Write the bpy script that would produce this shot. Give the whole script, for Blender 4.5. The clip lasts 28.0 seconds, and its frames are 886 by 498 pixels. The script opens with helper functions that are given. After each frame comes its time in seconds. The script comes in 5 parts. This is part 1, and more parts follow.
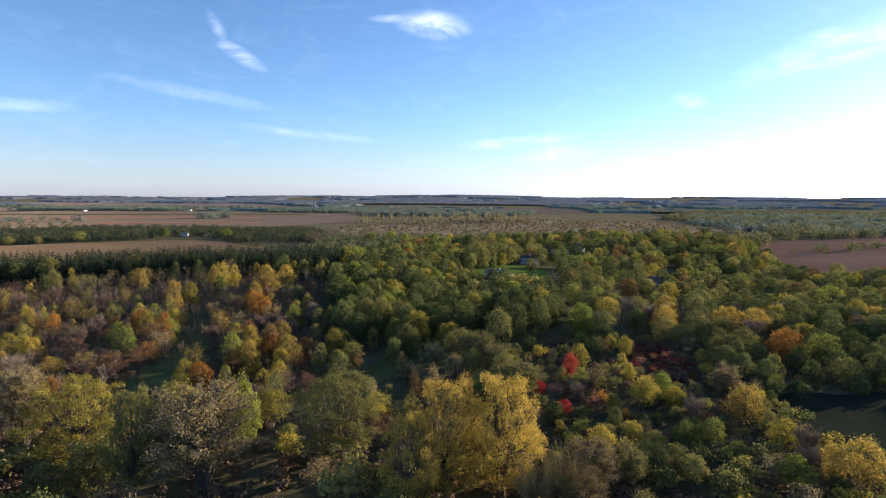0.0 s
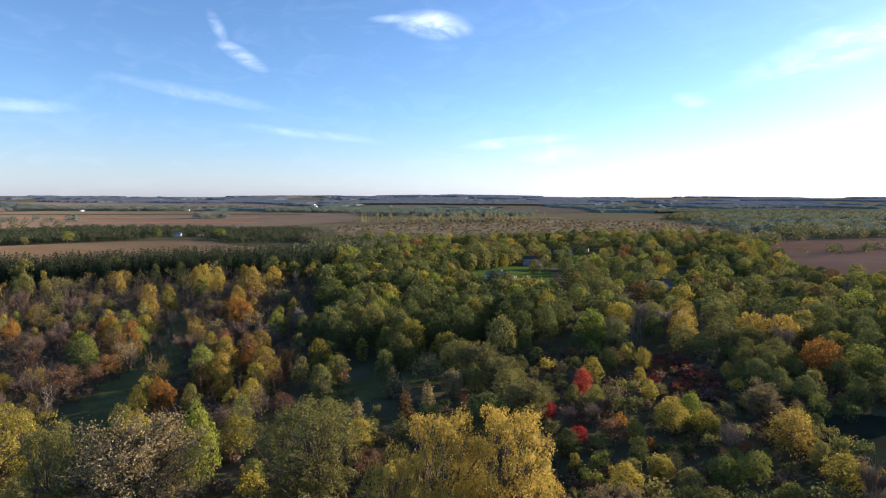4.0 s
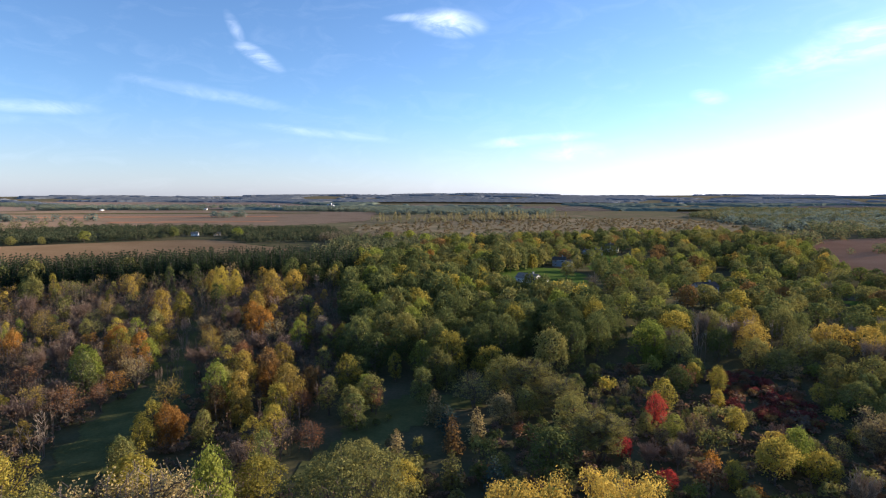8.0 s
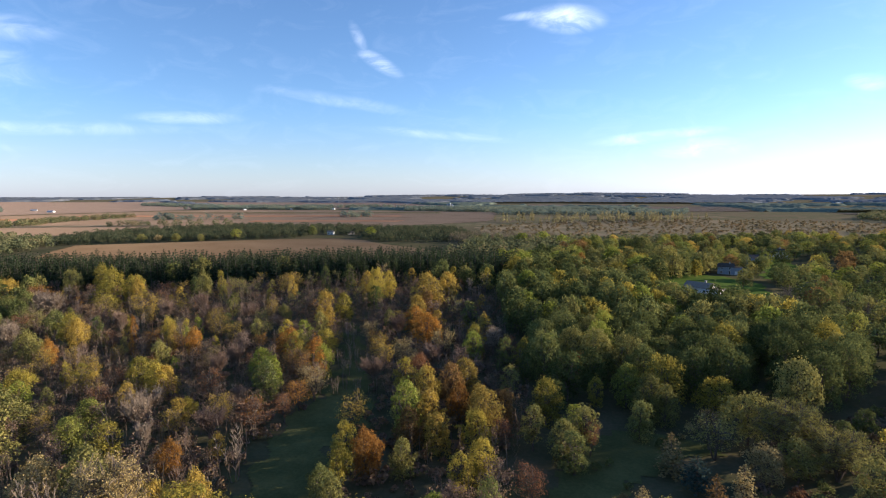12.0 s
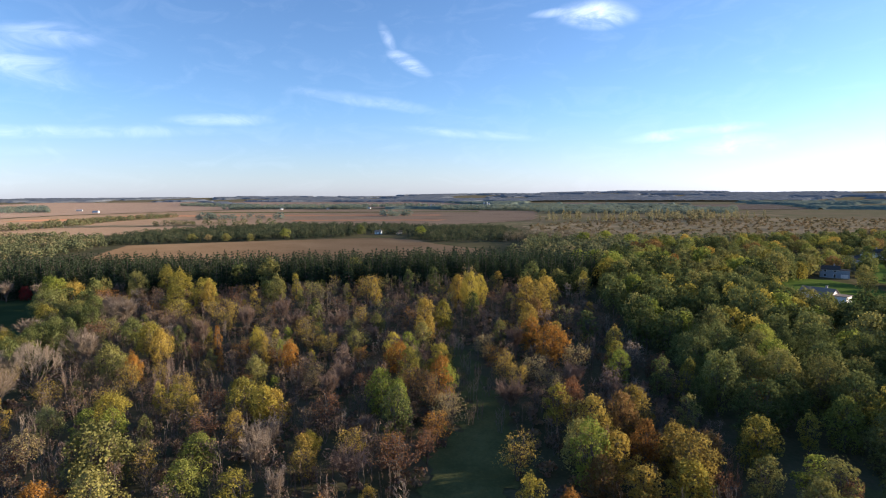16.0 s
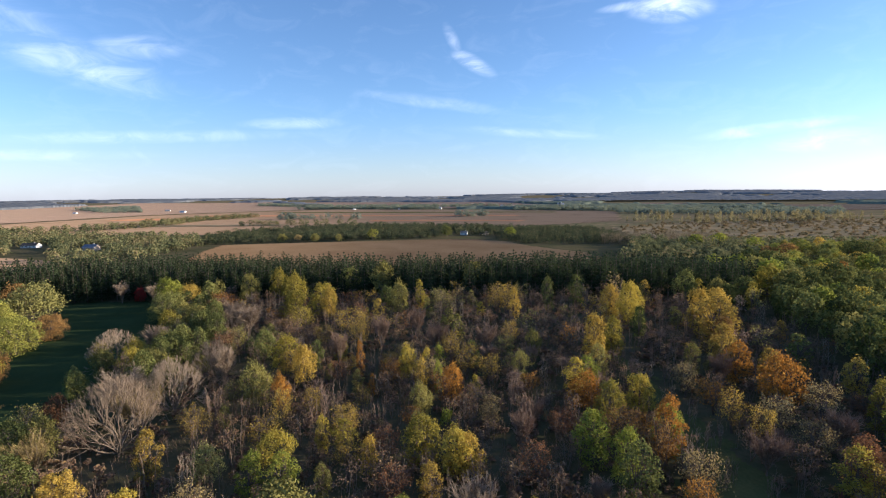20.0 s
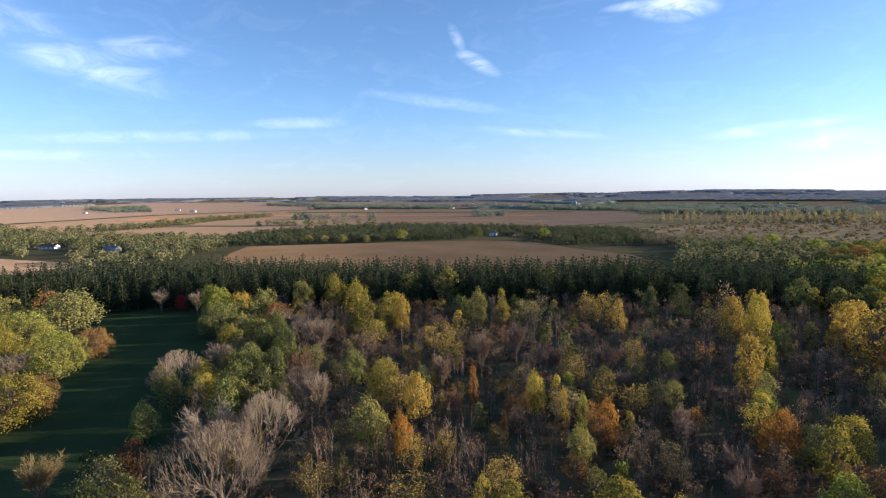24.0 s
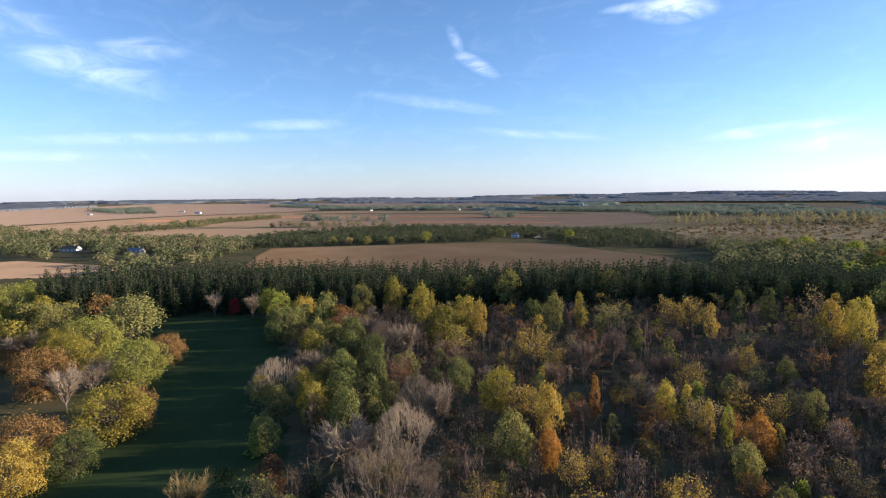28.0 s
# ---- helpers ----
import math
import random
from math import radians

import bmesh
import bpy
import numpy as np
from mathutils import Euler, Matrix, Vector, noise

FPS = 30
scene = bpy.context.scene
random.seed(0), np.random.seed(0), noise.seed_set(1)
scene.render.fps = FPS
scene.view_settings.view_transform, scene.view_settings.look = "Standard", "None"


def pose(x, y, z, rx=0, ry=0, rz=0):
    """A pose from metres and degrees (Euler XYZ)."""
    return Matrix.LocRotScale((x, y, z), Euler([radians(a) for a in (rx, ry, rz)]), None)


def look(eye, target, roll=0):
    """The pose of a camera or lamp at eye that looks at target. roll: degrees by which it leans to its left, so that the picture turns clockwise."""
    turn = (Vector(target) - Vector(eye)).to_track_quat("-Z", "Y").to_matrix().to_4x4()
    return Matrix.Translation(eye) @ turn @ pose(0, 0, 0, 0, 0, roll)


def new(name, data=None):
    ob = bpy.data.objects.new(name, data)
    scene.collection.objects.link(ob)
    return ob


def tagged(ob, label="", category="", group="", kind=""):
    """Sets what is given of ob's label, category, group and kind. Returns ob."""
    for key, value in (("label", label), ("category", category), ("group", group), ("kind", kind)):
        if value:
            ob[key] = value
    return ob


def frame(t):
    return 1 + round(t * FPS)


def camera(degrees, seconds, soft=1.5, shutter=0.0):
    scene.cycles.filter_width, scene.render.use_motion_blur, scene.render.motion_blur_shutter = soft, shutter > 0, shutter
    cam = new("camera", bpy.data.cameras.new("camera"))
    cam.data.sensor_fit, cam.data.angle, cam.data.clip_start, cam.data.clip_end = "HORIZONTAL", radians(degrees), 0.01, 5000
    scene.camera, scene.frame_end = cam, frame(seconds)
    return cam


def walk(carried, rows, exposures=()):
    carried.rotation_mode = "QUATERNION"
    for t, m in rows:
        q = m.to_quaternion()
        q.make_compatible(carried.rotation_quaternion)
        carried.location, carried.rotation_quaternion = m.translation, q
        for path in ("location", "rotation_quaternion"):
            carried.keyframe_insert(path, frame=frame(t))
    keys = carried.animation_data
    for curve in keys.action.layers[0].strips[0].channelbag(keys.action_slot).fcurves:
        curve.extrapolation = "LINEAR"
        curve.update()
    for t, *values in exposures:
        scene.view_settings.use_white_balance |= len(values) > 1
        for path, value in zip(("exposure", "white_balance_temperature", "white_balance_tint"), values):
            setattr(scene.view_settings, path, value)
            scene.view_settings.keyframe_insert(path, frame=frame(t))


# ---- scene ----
cam = camera(78.2, 28.0, 1.1)
PATH = [
    (0, (-1.61, -5.07, 52.80), -0.09, -5.45, 0.07),
    (0.5, (-1.49, -3.00, 52.61), -0.09, -5.43, 0.06),
    (1, (-1.33, -0.89, 52.42), -0.06, -5.43, 0.05),
    (1.5, (-1.16, 1.26, 52.24), -0.06, -5.43, 0.05),
    (2, (-1.01, 3.46, 52.06), -0.09, -5.44, 0.04),
    (2.5, (-0.86, 5.73, 51.91), -0.09, -5.45, 0.03),
    (3, (-0.67, 8.09, 51.77), -0.06, -5.45, 0.02),
    (3.5, (-0.46, 10.52, 51.66), -0.03, -5.45, 0.01),
    (5.5, (-0.06, 20.71, 51.29), 0.37, -5.49, -0.04),
    (6, (-0.71, 23.20, 51.24), 0.86, -5.51, -0.06),
    (6.5, (-1.81, 25.60, 51.21), 1.38, -5.53, -0.08),
    (7, (-3.46, 27.85, 51.19), 1.55, -5.55, -0.10),
    (7.5, (-5.57, 29.92, 51.16), 1.61, -5.58, -0.12),
    (8, (-7.89, 31.85, 51.11), 1.58, -5.60, -0.15),
    (8.5, (-10.24, 33.75, 51.06), 1.61, -5.63, -0.17),
    (9, (-12.67, 35.66, 51.00), 1.64, -5.65, -0.19),
    (9.5, (-15.21, 37.61, 50.92), 1.67, -5.67, -0.22),
    (10, (-17.92, 39.66, 50.85), 1.64, -5.67, -0.24),
    (10.5, (-20.86, 41.89, 50.76), 3.17, -5.66, -0.26),
    (11, (-24.07, 44.29, 50.67), 7.28, -5.63, -0.29),
    (11.5, (-27.52, 46.71, 50.58), 11.65, -5.58, -0.31),
    (12, (-31.16, 49.02, 50.49), 13.36, -5.54, -0.34),
    (12.5, (-34.94, 51.19, 50.37), 13.99, -5.53, -0.37),
    (14.5, (-50.87, 58.70, 49.84), 15.95, -5.56, -0.51),
    (15, (-54.84, 60.45, 49.72), 16.07, -5.58, -0.55),
    (15.5, (-58.82, 62.23, 49.61), 16.19, -5.60, -0.58),
    (16, (-62.83, 64.13, 49.51), 16.37, -5.61, -0.62),
    (16.5, (-66.95, 66.15, 49.42), 17.24, -5.61, -0.65),
    (17, (-71.18, 68.14, 49.35), 18.45, -5.59, -0.68),
    (17.5, (-75.48, 70.05, 49.28), 20.04, -5.56, -0.71),
    (18, (-79.85, 71.88, 49.23), 21.45, -5.53, -0.73),
    (18.5, (-84.29, 73.61, 49.19), 22.22, -5.51, -0.74),
    (19, (-88.79, 75.22, 49.15), 22.62, -5.50, -0.75),
    (19.5, (-93.31, 76.68, 49.12), 22.88, -5.50, -0.76),
    (20, (-97.84, 78.00, 49.10), 23.01, -5.51, -0.77),
    (20.5, (-102.30, 79.22, 49.10), 23.23, -5.53, -0.77),
    (21, (-106.71, 80.38, 49.11), 23.44, -5.55, -0.76),
    (21.5, (-111.09, 81.56, 49.13), 23.47, -5.57, -0.76),
    (22, (-115.43, 82.79, 49.16), 23.45, -5.58, -0.75),
    (22.5, (-119.77, 84.06, 49.19), 23.51, -5.57, -0.75),
    (24.5, (-136.23, 88.69, 49.37), 23.41, -5.52, -0.75),
    (25, (-139.76, 88.98, 49.41), 22.95, -5.50, -0.75),
    (25.5, (-143.17, 88.80, 49.46), 22.87, -5.48, -0.75),
    (26, (-146.40, 88.09, 49.49), 22.78, -5.46, -0.74),
    (26.5, (-149.52, 86.98, 49.53), 22.60, -5.43, -0.74),
    (27, (-152.61, 85.59, 49.56), 22.47, -5.42, -0.75),
    (27.5, (-155.67, 84.05, 49.60), 22.97, -5.41, -0.75),
    (28, (-158.68, 82.44, 49.64), 23.32, -5.40, -0.76),
]


def aim(eye, yaw, pitch, roll):
    a, b = radians(yaw), radians(pitch)
    way = Vector((-math.sin(a) * math.cos(b), math.cos(a) * math.cos(b), math.sin(b)))
    return look(eye, Vector(eye) + way, roll)


walk(cam, [(t, aim(e, y, p, r)) for t, e, y, p, r in PATH], [(0, 1.15, 6000, 15), (28, 1.15, 6000, 15)])

# ---- sky, sun and exposure ----
SUN_AZ, SUN_EL = 62.0, 11.0          # degrees to the right of +y, and above the horizon

world = bpy.data.worlds.new("evening_sky")
scene.world = world
world.use_nodes = True
wn, wl = world.node_tree.nodes, world.node_tree.links
wn.clear()


def wnode(kind, operation=""):
    n = wn.new(kind)
    if operation:
        n.operation = operation
    return n


def wmath(op, a, b=None, c=None):
    n = wnode("ShaderNodeMath", operation=op)
    for k, v in enumerate((a, b, c)):
        if v is None:
            continue
        if isinstance(v, (int, float)):
            n.inputs[k].default_value = v
        else:
            wl.new(v, n.inputs[k])
    return n.outputs[0]


def heading(az, el):
    a, e = radians(az), radians(el)
    return Vector((math.sin(a) * math.cos(e), math.cos(a) * math.cos(e), math.sin(e)))


sky = wnode("ShaderNodeTexSky")
sky.sky_type, sky.sun_disc = "NISHITA", False
sky.sun_elevation, sky.sun_rotation = radians(SUN_EL), radians(SUN_AZ)
sky.altitude, sky.air_density, sky.dust_density, sky.ozone_density = 300.0, 0.85, 0.3, 3.0
coord = wnode("ShaderNodeTexCoord")
way = coord.outputs["Generated"]
# (azimuth, elevation, half length, half height in degrees, slope, strength) of each wisp of cirrus
WISPS = [
    (-1.0, 16.9, 4.3, 1.5, -6, 0.75), (-4.6, 17.4, 3.2, 0.5, 2, 0.5), (-19.6, 13.2, 2.8, 0.9, -28, 0.6), (-21.8, 15.6, 1.8, 0.7, -62, 0.35),
    (-24.0, 9.6, 9.0, 0.8, -8, 0.19), (-14.0, 6.3, 10.0, 0.6, -5, 0.18), (-38.0, 7.4, 6.0, 0.7, 2, 0.26),
    (7.5, 5.6, 7.0, 0.7, 4, 0.4), (11.5, 4.4, 5.0, 1.2, 0, 0.4), (24.0, 9.0, 2.0, 0.8, -12, 0.4),
    (-55.5, 11.6, 8.0, 2.2, -14, 0.34), (-62.0, 14.5, 9.0, 2.6, -16, 0.2), (-51.5, 13.4, 4.5, 1.2, 4, 0.25), (-50.0, 5.8, 15.0, 0.7, 3, 0.22),
    (-62.0, 3.8, 14.0, 0.6, 2, 0.18), (12.0, 20.4, 9.0, 0.9, 5, 0.32), (36.0, 12.5, 10.0, 2.2, 14, 0.5),
]
total = None
for az, el, a, b, tilt, amount in WISPS:
    c = heading(az, el)
    right = Vector((math.cos(radians(az)), -math.sin(radians(az)), 0))
    up = right.cross(c)
    cs, sn = math.cos(radians(tilt)), math.sin(radians(tilt))
    e1, e2 = cs * right + sn * up, cs * up - sn * right
    parts_ = []
    for axis, half in ((e1, a), (e2, b)):
        d = wnode("ShaderNodeVectorMath", operation="DOT_PRODUCT")
        wl.new(way, d.inputs[0])
        d.inputs[1].default_value = axis / math.sin(radians(half))
        parts_.append(wmath("MULTIPLY", d.outputs["Value"], d.outputs["Value"]))
    falloff = wmath("SUBTRACT", 1.0, wmath("ADD", parts_[0], parts_[1]))
    falloff = wmath("MULTIPLY", wmath("POWER", wmath("MAXIMUM", falloff, 0.0), 1.6), amount)
    total = falloff if total is None else wmath("MAXIMUM", total, falloff)
stretch = wnode("ShaderNodeMapping")
stretch.inputs["Scale"].default_value = (5.0, 5.0, 13.0)
stretch.inputs["Rotation"].default_value = (0.05, 0.12, 0.3)
wl.new(way, stretch.inputs["Vector"])
wisp = wnode("ShaderNodeTexNoise")
wisp.inputs["Scale"].default_value, wisp.inputs["Detail"].default_value = 2.6, 9.0
wisp.inputs["Roughness"].default_value, wisp.inputs["Distortion"].default_value = 0.62, 0.9
wl.new(stretch.outputs[0], wisp.inputs["Vector"])
thin = wmath("MULTIPLY", wmath("MAXIMUM", wmath("SUBTRACT", wisp.outputs["Fac"], 0.38), 0.0), 3.0)
veil = wmath("MULTIPLY", wmath("MAXIMUM", wmath("SUBTRACT", wisp.outputs["Fac"], 0.5), 0.0), 0.13)
cover = wmath("MINIMUM", wmath("ADD", wmath("MULTIPLY", total, wmath("MULTIPLY_ADD", thin, 0.75, 0.16)), veil), 0.92)
# the low air is milky: the sky loses its colour towards the skyline
height = wnode("ShaderNodeSeparateXYZ")
wl.new(way, height.inputs[0])
milk = wmath("MULTIPLY", wmath("POWER", wmath("MAXIMUM", wmath("SUBTRACT", 1.0, wmath("DIVIDE", wmath("ABSOLUTE", height.outputs["Z"]), 0.16)), 0.0), 1.6), 0.8)
grey = wnode("ShaderNodeRGBToBW")
wl.new(sky.outputs[0], grey.inputs[0])
milky = wnode("ShaderNodeMixRGB")
milky.blend_type = "MULTIPLY"
milky.inputs[0].default_value = 1.0
wl.new(grey.outputs[0], milky.inputs[1])
milky.inputs[2].default_value = (0.74, 0.755, 0.85, 1)
low_sky = wnode("ShaderNodeMixRGB")
wl.new(milk, low_sky.inputs[0])
wl.new(sky.outputs[0], low_sky.inputs[1])
wl.new(milky.outputs[0], low_sky.inputs[2])
cloud = wnode("ShaderNodeMixRGB")
wl.new(cover, cloud.inputs[0])
wl.new(low_sky.outputs[0], cloud.inputs[1])
cloud.inputs[2].default_value = (8.0, 8.4, 9.0, 1)
back = wnode("ShaderNodeBackground")
back.inputs["Strength"].default_value = 0.11
wl.new(cloud.outputs[0], back.inputs["Color"])
wl.new(back.outputs[0], wnode("ShaderNodeOutputWorld").inputs["Surface"])

sun = new("sun", bpy.data.lights.new("sun", "SUN"))
sun.data.energy, sun.data.angle, sun.data.color = 5.0, radians(0.6), (1.0, 0.82, 0.58)
sun.matrix_world = look(heading(SUN_AZ, SUN_EL) * 500, (0, 0, 0))

# ---- materials ----


def material(name):
    m = bpy.data.materials.new(name)
    m.use_nodes = True
    m.node_tree.nodes.clear()
    return m, m.node_tree.nodes, m.node_tree.links


def ramp(nodes, stops):
    r = nodes.new("ShaderNodeValToRGB")
    el = r.color_ramp.elements
    while len(el) < len(stops):
        el.new(0.5)
    for e, (pos, c) in zip(el, stops):
        e.position, e.color = pos, (*c, 1)
    return r


def noise_node(nodes, links, scale, detail=3.0, rough=0.6):
    n = nodes.new("ShaderNodeTexNoise")
    n.inputs["Scale"].default_value, n.inputs["Detail"].default_value, n.inputs["Roughness"].default_value = scale, detail, rough
    g = nodes.new("ShaderNodeNewGeometry")
    links.new(g.outputs["Position"], n.inputs["Vector"])
    return n.outputs["Fac"]


def calc(nodes, links, op, *vals):
    n = nodes.new("ShaderNodeMath")
    n.operation = op
    for k, v in enumerate(vals):
        if isinstance(v, (int, float)):
            n.inputs[k].default_value = v
        else:
            links.new(v, n.inputs[k])
    return n.outputs[0]


def foliage(name, stops, patch=0.0, through_light=0.3):
    """Leaves: hue from tree to tree (or, in joined woods, from patch to patch), from leaf to leaf and over the crown."""
    m, n, l = material(name)
    g = n.new("ShaderNodeNewGeometry")
    if patch:
        per = noise_node(n, l, patch, 1.0)
        per = calc(n, l, "MULTIPLY_ADD", per, 2.2, -0.6)
    else:
        per = n.new("ShaderNodeObjectInfo").outputs["Random"]
    leaf = g.outputs["Random Per Island"]
    limb = noise_node(n, l, 0.55, 2.0)
    mix = calc(n, l, "ADD", calc(n, l, "MULTIPLY", per, 0.5), calc(n, l, "MULTIPLY", leaf, 0.28))
    mix = calc(n, l, "ADD", mix, calc(n, l, "MULTIPLY_ADD", limb, 0.7, -0.24))
    r = ramp(n, stops)
    l.new(mix, r.inputs[0])
    d = n.new("ShaderNodeBsdfDiffuse")
    t = n.new("ShaderNodeBsdfTranslucent")
    s = n.new("ShaderNodeMixShader")
    s.inputs[0].default_value = through_light
    l.new(r.outputs[0], d.inputs[0])
    l.new(r.outputs[0], t.inputs[0])
    l.new(d.outputs[0], s.inputs[1])
    l.new(t.outputs[0], s.inputs[2])
    l.new(s.outputs[0], n.new("ShaderNodeOutputMaterial").inputs[0])
    return m


def solid(name, stops, scale, rough=0.85, bump=0.0, fine=0.0, metal=0.0):
    """A rough surface whose colour wanders by noise at two scales, with fine relief."""
    m, n, l = material(name)
    a, b = noise_node(n, l, scale, 4.0), noise_node(n, l, fine or scale * 9, 3.0)
    mix = calc(n, l, "ADD", calc(n, l, "MULTIPLY", a, 0.65), calc(n, l, "MULTIPLY", b, 0.35))
    r = ramp(n, stops)
    l.new(mix, r.inputs[0])
    if rough > 0.6:
        p = n.new("ShaderNodeBsdfDiffuse")
        l.new(r.outputs[0], p.inputs["Color"])
    else:
        p = n.new("ShaderNodeBsdfPrincipled")
        p.inputs["Roughness"].default_value, p.inputs["Metallic"].default_value = rough, metal
        l.new(r.outputs[0], p.inputs["Base Color"])
    if bump:
        bn = n.new("ShaderNodeBump")
        bn.inputs["Distance"].default_value, bn.inputs["Strength"].default_value = bump, 0.5
        l.new(b, bn.inputs["Height"])
        l.new(bn.outputs[0], p.inputs["Normal"])
    l.new(p.outputs[0], n.new("ShaderNodeOutputMaterial").inputs[0])
    return m


def field_soil(name, stops, row, turn):
    """Harvested field: stubble rows, wheel tracks and broad damp patches."""
    m, n, l = material(name)
    g = n.new("ShaderNodeNewGeometry")
    mp = n.new("ShaderNodeMapping")
    mp.inputs["Rotation"].default_value = (0, 0, radians(turn))
    l.new(g.outputs["Position"], mp.inputs["Vector"])
    w = n.new("ShaderNodeTexWave")
    w.inputs["Scale"].default_value, w.inputs["Distortion"].default_value, w.inputs["Detail"].default_value = 0.31 / row, 2.5, 3.0
    w.inputs["Detail Scale"].default_value = 0.35
    l.new(mp.outputs[0], w.inputs["Vector"])
    broad, fine = noise_node(n, l, 0.012, 5.0), noise_node(n, l, 0.6, 4.0)
    mix = calc(n, l, "ADD", calc(n, l, "MULTIPLY", broad, 0.62), calc(n, l, "MULTIPLY", w.outputs["Fac"], 0.13))
    mix = calc(n, l, "ADD", mix, calc(n, l, "MULTIPLY", fine, 0.25))
    r = ramp(n, stops)
    l.new(mix, r.inputs[0])
    d = n.new("ShaderNodeBsdfDiffuse")
    d.inputs["Roughness"].default_value = 0.8
    l.new(r.outputs[0], d.inputs[0])
    l.new(d.outputs[0], n.new("ShaderNodeOutputMaterial").inputs[0])
    return m


LEAF_TONES = {
    "gold": ((0.187, 0.144, 0.045), (0.416, 0.294, 0.066), (0.551, 0.402, 0.091)),
    "amber": ((0.21, 0.16, 0.048), (0.48, 0.34, 0.072), (0.62, 0.46, 0.102)),
    "yellow": ((0.15, 0.138, 0.035), (0.354, 0.292, 0.058), (0.514, 0.403, 0.081)),
    "orange": ((0.17, 0.095, 0.035), (0.37, 0.18, 0.042), (0.48, 0.26, 0.06)),
    "rust": ((0.09, 0.058, 0.036), (0.22, 0.11, 0.058), (0.30, 0.155, 0.075)),
    "red": ((0.158, 0.032, 0.028), (0.405, 0.049, 0.048), (0.475, 0.109, 0.067)),
    "maroon": ((0.10, 0.05, 0.04), (0.26, 0.07, 0.058), (0.36, 0.10, 0.072)),
    "bronze": ((0.13, 0.085, 0.036), (0.28, 0.165, 0.062), (0.37, 0.225, 0.085)),
    "tan": ((0.18, 0.14, 0.065), (0.34, 0.26, 0.115), (0.44, 0.345, 0.15)),
    "olive": ((0.114, 0.113, 0.041), (0.25, 0.231, 0.073), (0.374, 0.326, 0.102)),
    "lime": ((0.105, 0.133, 0.03), (0.231, 0.26, 0.052), (0.357, 0.355, 0.07)),
    "green": ((0.052, 0.068, 0.026), (0.132, 0.148, 0.05), (0.262, 0.262, 0.085)),
    "pale": ((0.113, 0.13, 0.036), (0.248, 0.258, 0.061), (0.394, 0.37, 0.089)),
    "willow": ((0.14, 0.14, 0.055), (0.26, 0.25, 0.09), (0.37, 0.345, 0.125)),
    "blue": ((0.03, 0.05, 0.04), (0.07, 0.10, 0.08), (0.12, 0.155, 0.12)),
    "pine": ((0.02, 0.034, 0.018), (0.045, 0.063, 0.031), (0.088, 0.108, 0.046)),
    "twig": ((0.16, 0.108, 0.082), (0.285, 0.20, 0.15), (0.39, 0.28, 0.21)),
    "grey": ((0.198, 0.15, 0.112), (0.342, 0.269, 0.199), (0.45, 0.362, 0.27)),
}
LEAVES = {k: foliage(k + "_leaves", ((0.1, a), (0.5, b), (0.9, c)), 0.0, 0.42 if k in ("gold", "amber", "yellow", "orange", "red", "lime") else 0.3) for k, (a, b, c) in LEAF_TONES.items()}
MIXED_WOOD = foliage("mixed_wood_leaves", ((0.12, (0.070, 0.087, 0.048)), (0.36, (0.126, 0.140, 0.069)), (0.56, (0.190, 0.189, 0.090)),
                                           (0.74, (0.259, 0.220, 0.107)), (0.9, (0.216, 0.153, 0.107))), patch=0.045)
# far leaves lightened and blued: the haze is in their colour
HAZED_FAR_WOOD = foliage("hazed_far_leaves", ((0.12, (0.119, 0.155, 0.139)), (0.42, (0.179, 0.220, 0.176)), (0.65, (0.238, 0.264, 0.189)),
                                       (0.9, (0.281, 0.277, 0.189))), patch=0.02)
# blue-grey of distant haze is painted into the skyline leaves
HAZED_HILL_WOOD = foliage("hazed_hill_leaves", ((0.12, (0.25, 0.28, 0.31)), (0.5, (0.31, 0.335, 0.36)), (0.9, (0.37, 0.38, 0.39))), patch=0.012, through_light=0.5)
SCRUB_MIX = foliage("scrub_leaves", ((0.12, (0.074, 0.071, 0.042)), (0.36, (0.16, 0.115, 0.084)), (0.55, (0.245, 0.165, 0.12)),
                                     (0.72, (0.297, 0.204, 0.098)), (0.9, (0.233, 0.109, 0.077))), patch=0.12)
PINE_WOOD = foliage("plantation_needles", ((0.1, (0.024, 0.04, 0.023)), (0.5, (0.055, 0.077, 0.04)), (0.9, (0.10, 0.122, 0.058))), patch=0.2)
GREY_GREEN = foliage("young_plantation_needles", ((0.1, (0.04, 0.055, 0.034)), (0.5, (0.085, 0.10, 0.055)), (0.75, (0.13, 0.13, 0.07)),
                                                  (0.95, (0.223, 0.180, 0.112))), patch=0.1)
BARK = solid("bark", ((0.2, (0.06, 0.048, 0.038)), (0.5, (0.13, 0.105, 0.085)), (0.8, (0.20, 0.17, 0.14))), 1.4, 0.9, 0.03)
PALE_BARK = solid("pale_bark", ((0.2, (0.10, 0.08, 0.062)), (0.5, (0.175, 0.14, 0.11)), (0.8, (0.25, 0.205, 0.165))), 1.4, 0.9, 0.03)
FLOOR, fn, fl = material("ground_cover")
near_mix = calc(fn, fl, "ADD", calc(fn, fl, "MULTIPLY", noise_node(fn, fl, 0.06, 4.0), 0.65), calc(fn, fl, "MULTIPLY", noise_node(fn, fl, 1.1, 3.0), 0.35))
litter = ramp(fn, ((0.25, (0.05, 0.054, 0.03)), (0.45, (0.085, 0.082, 0.042)), (0.6, (0.12, 0.10, 0.058)), (0.8, (0.165, 0.13, 0.075))))
fl.new(near_mix, litter.inputs[0])
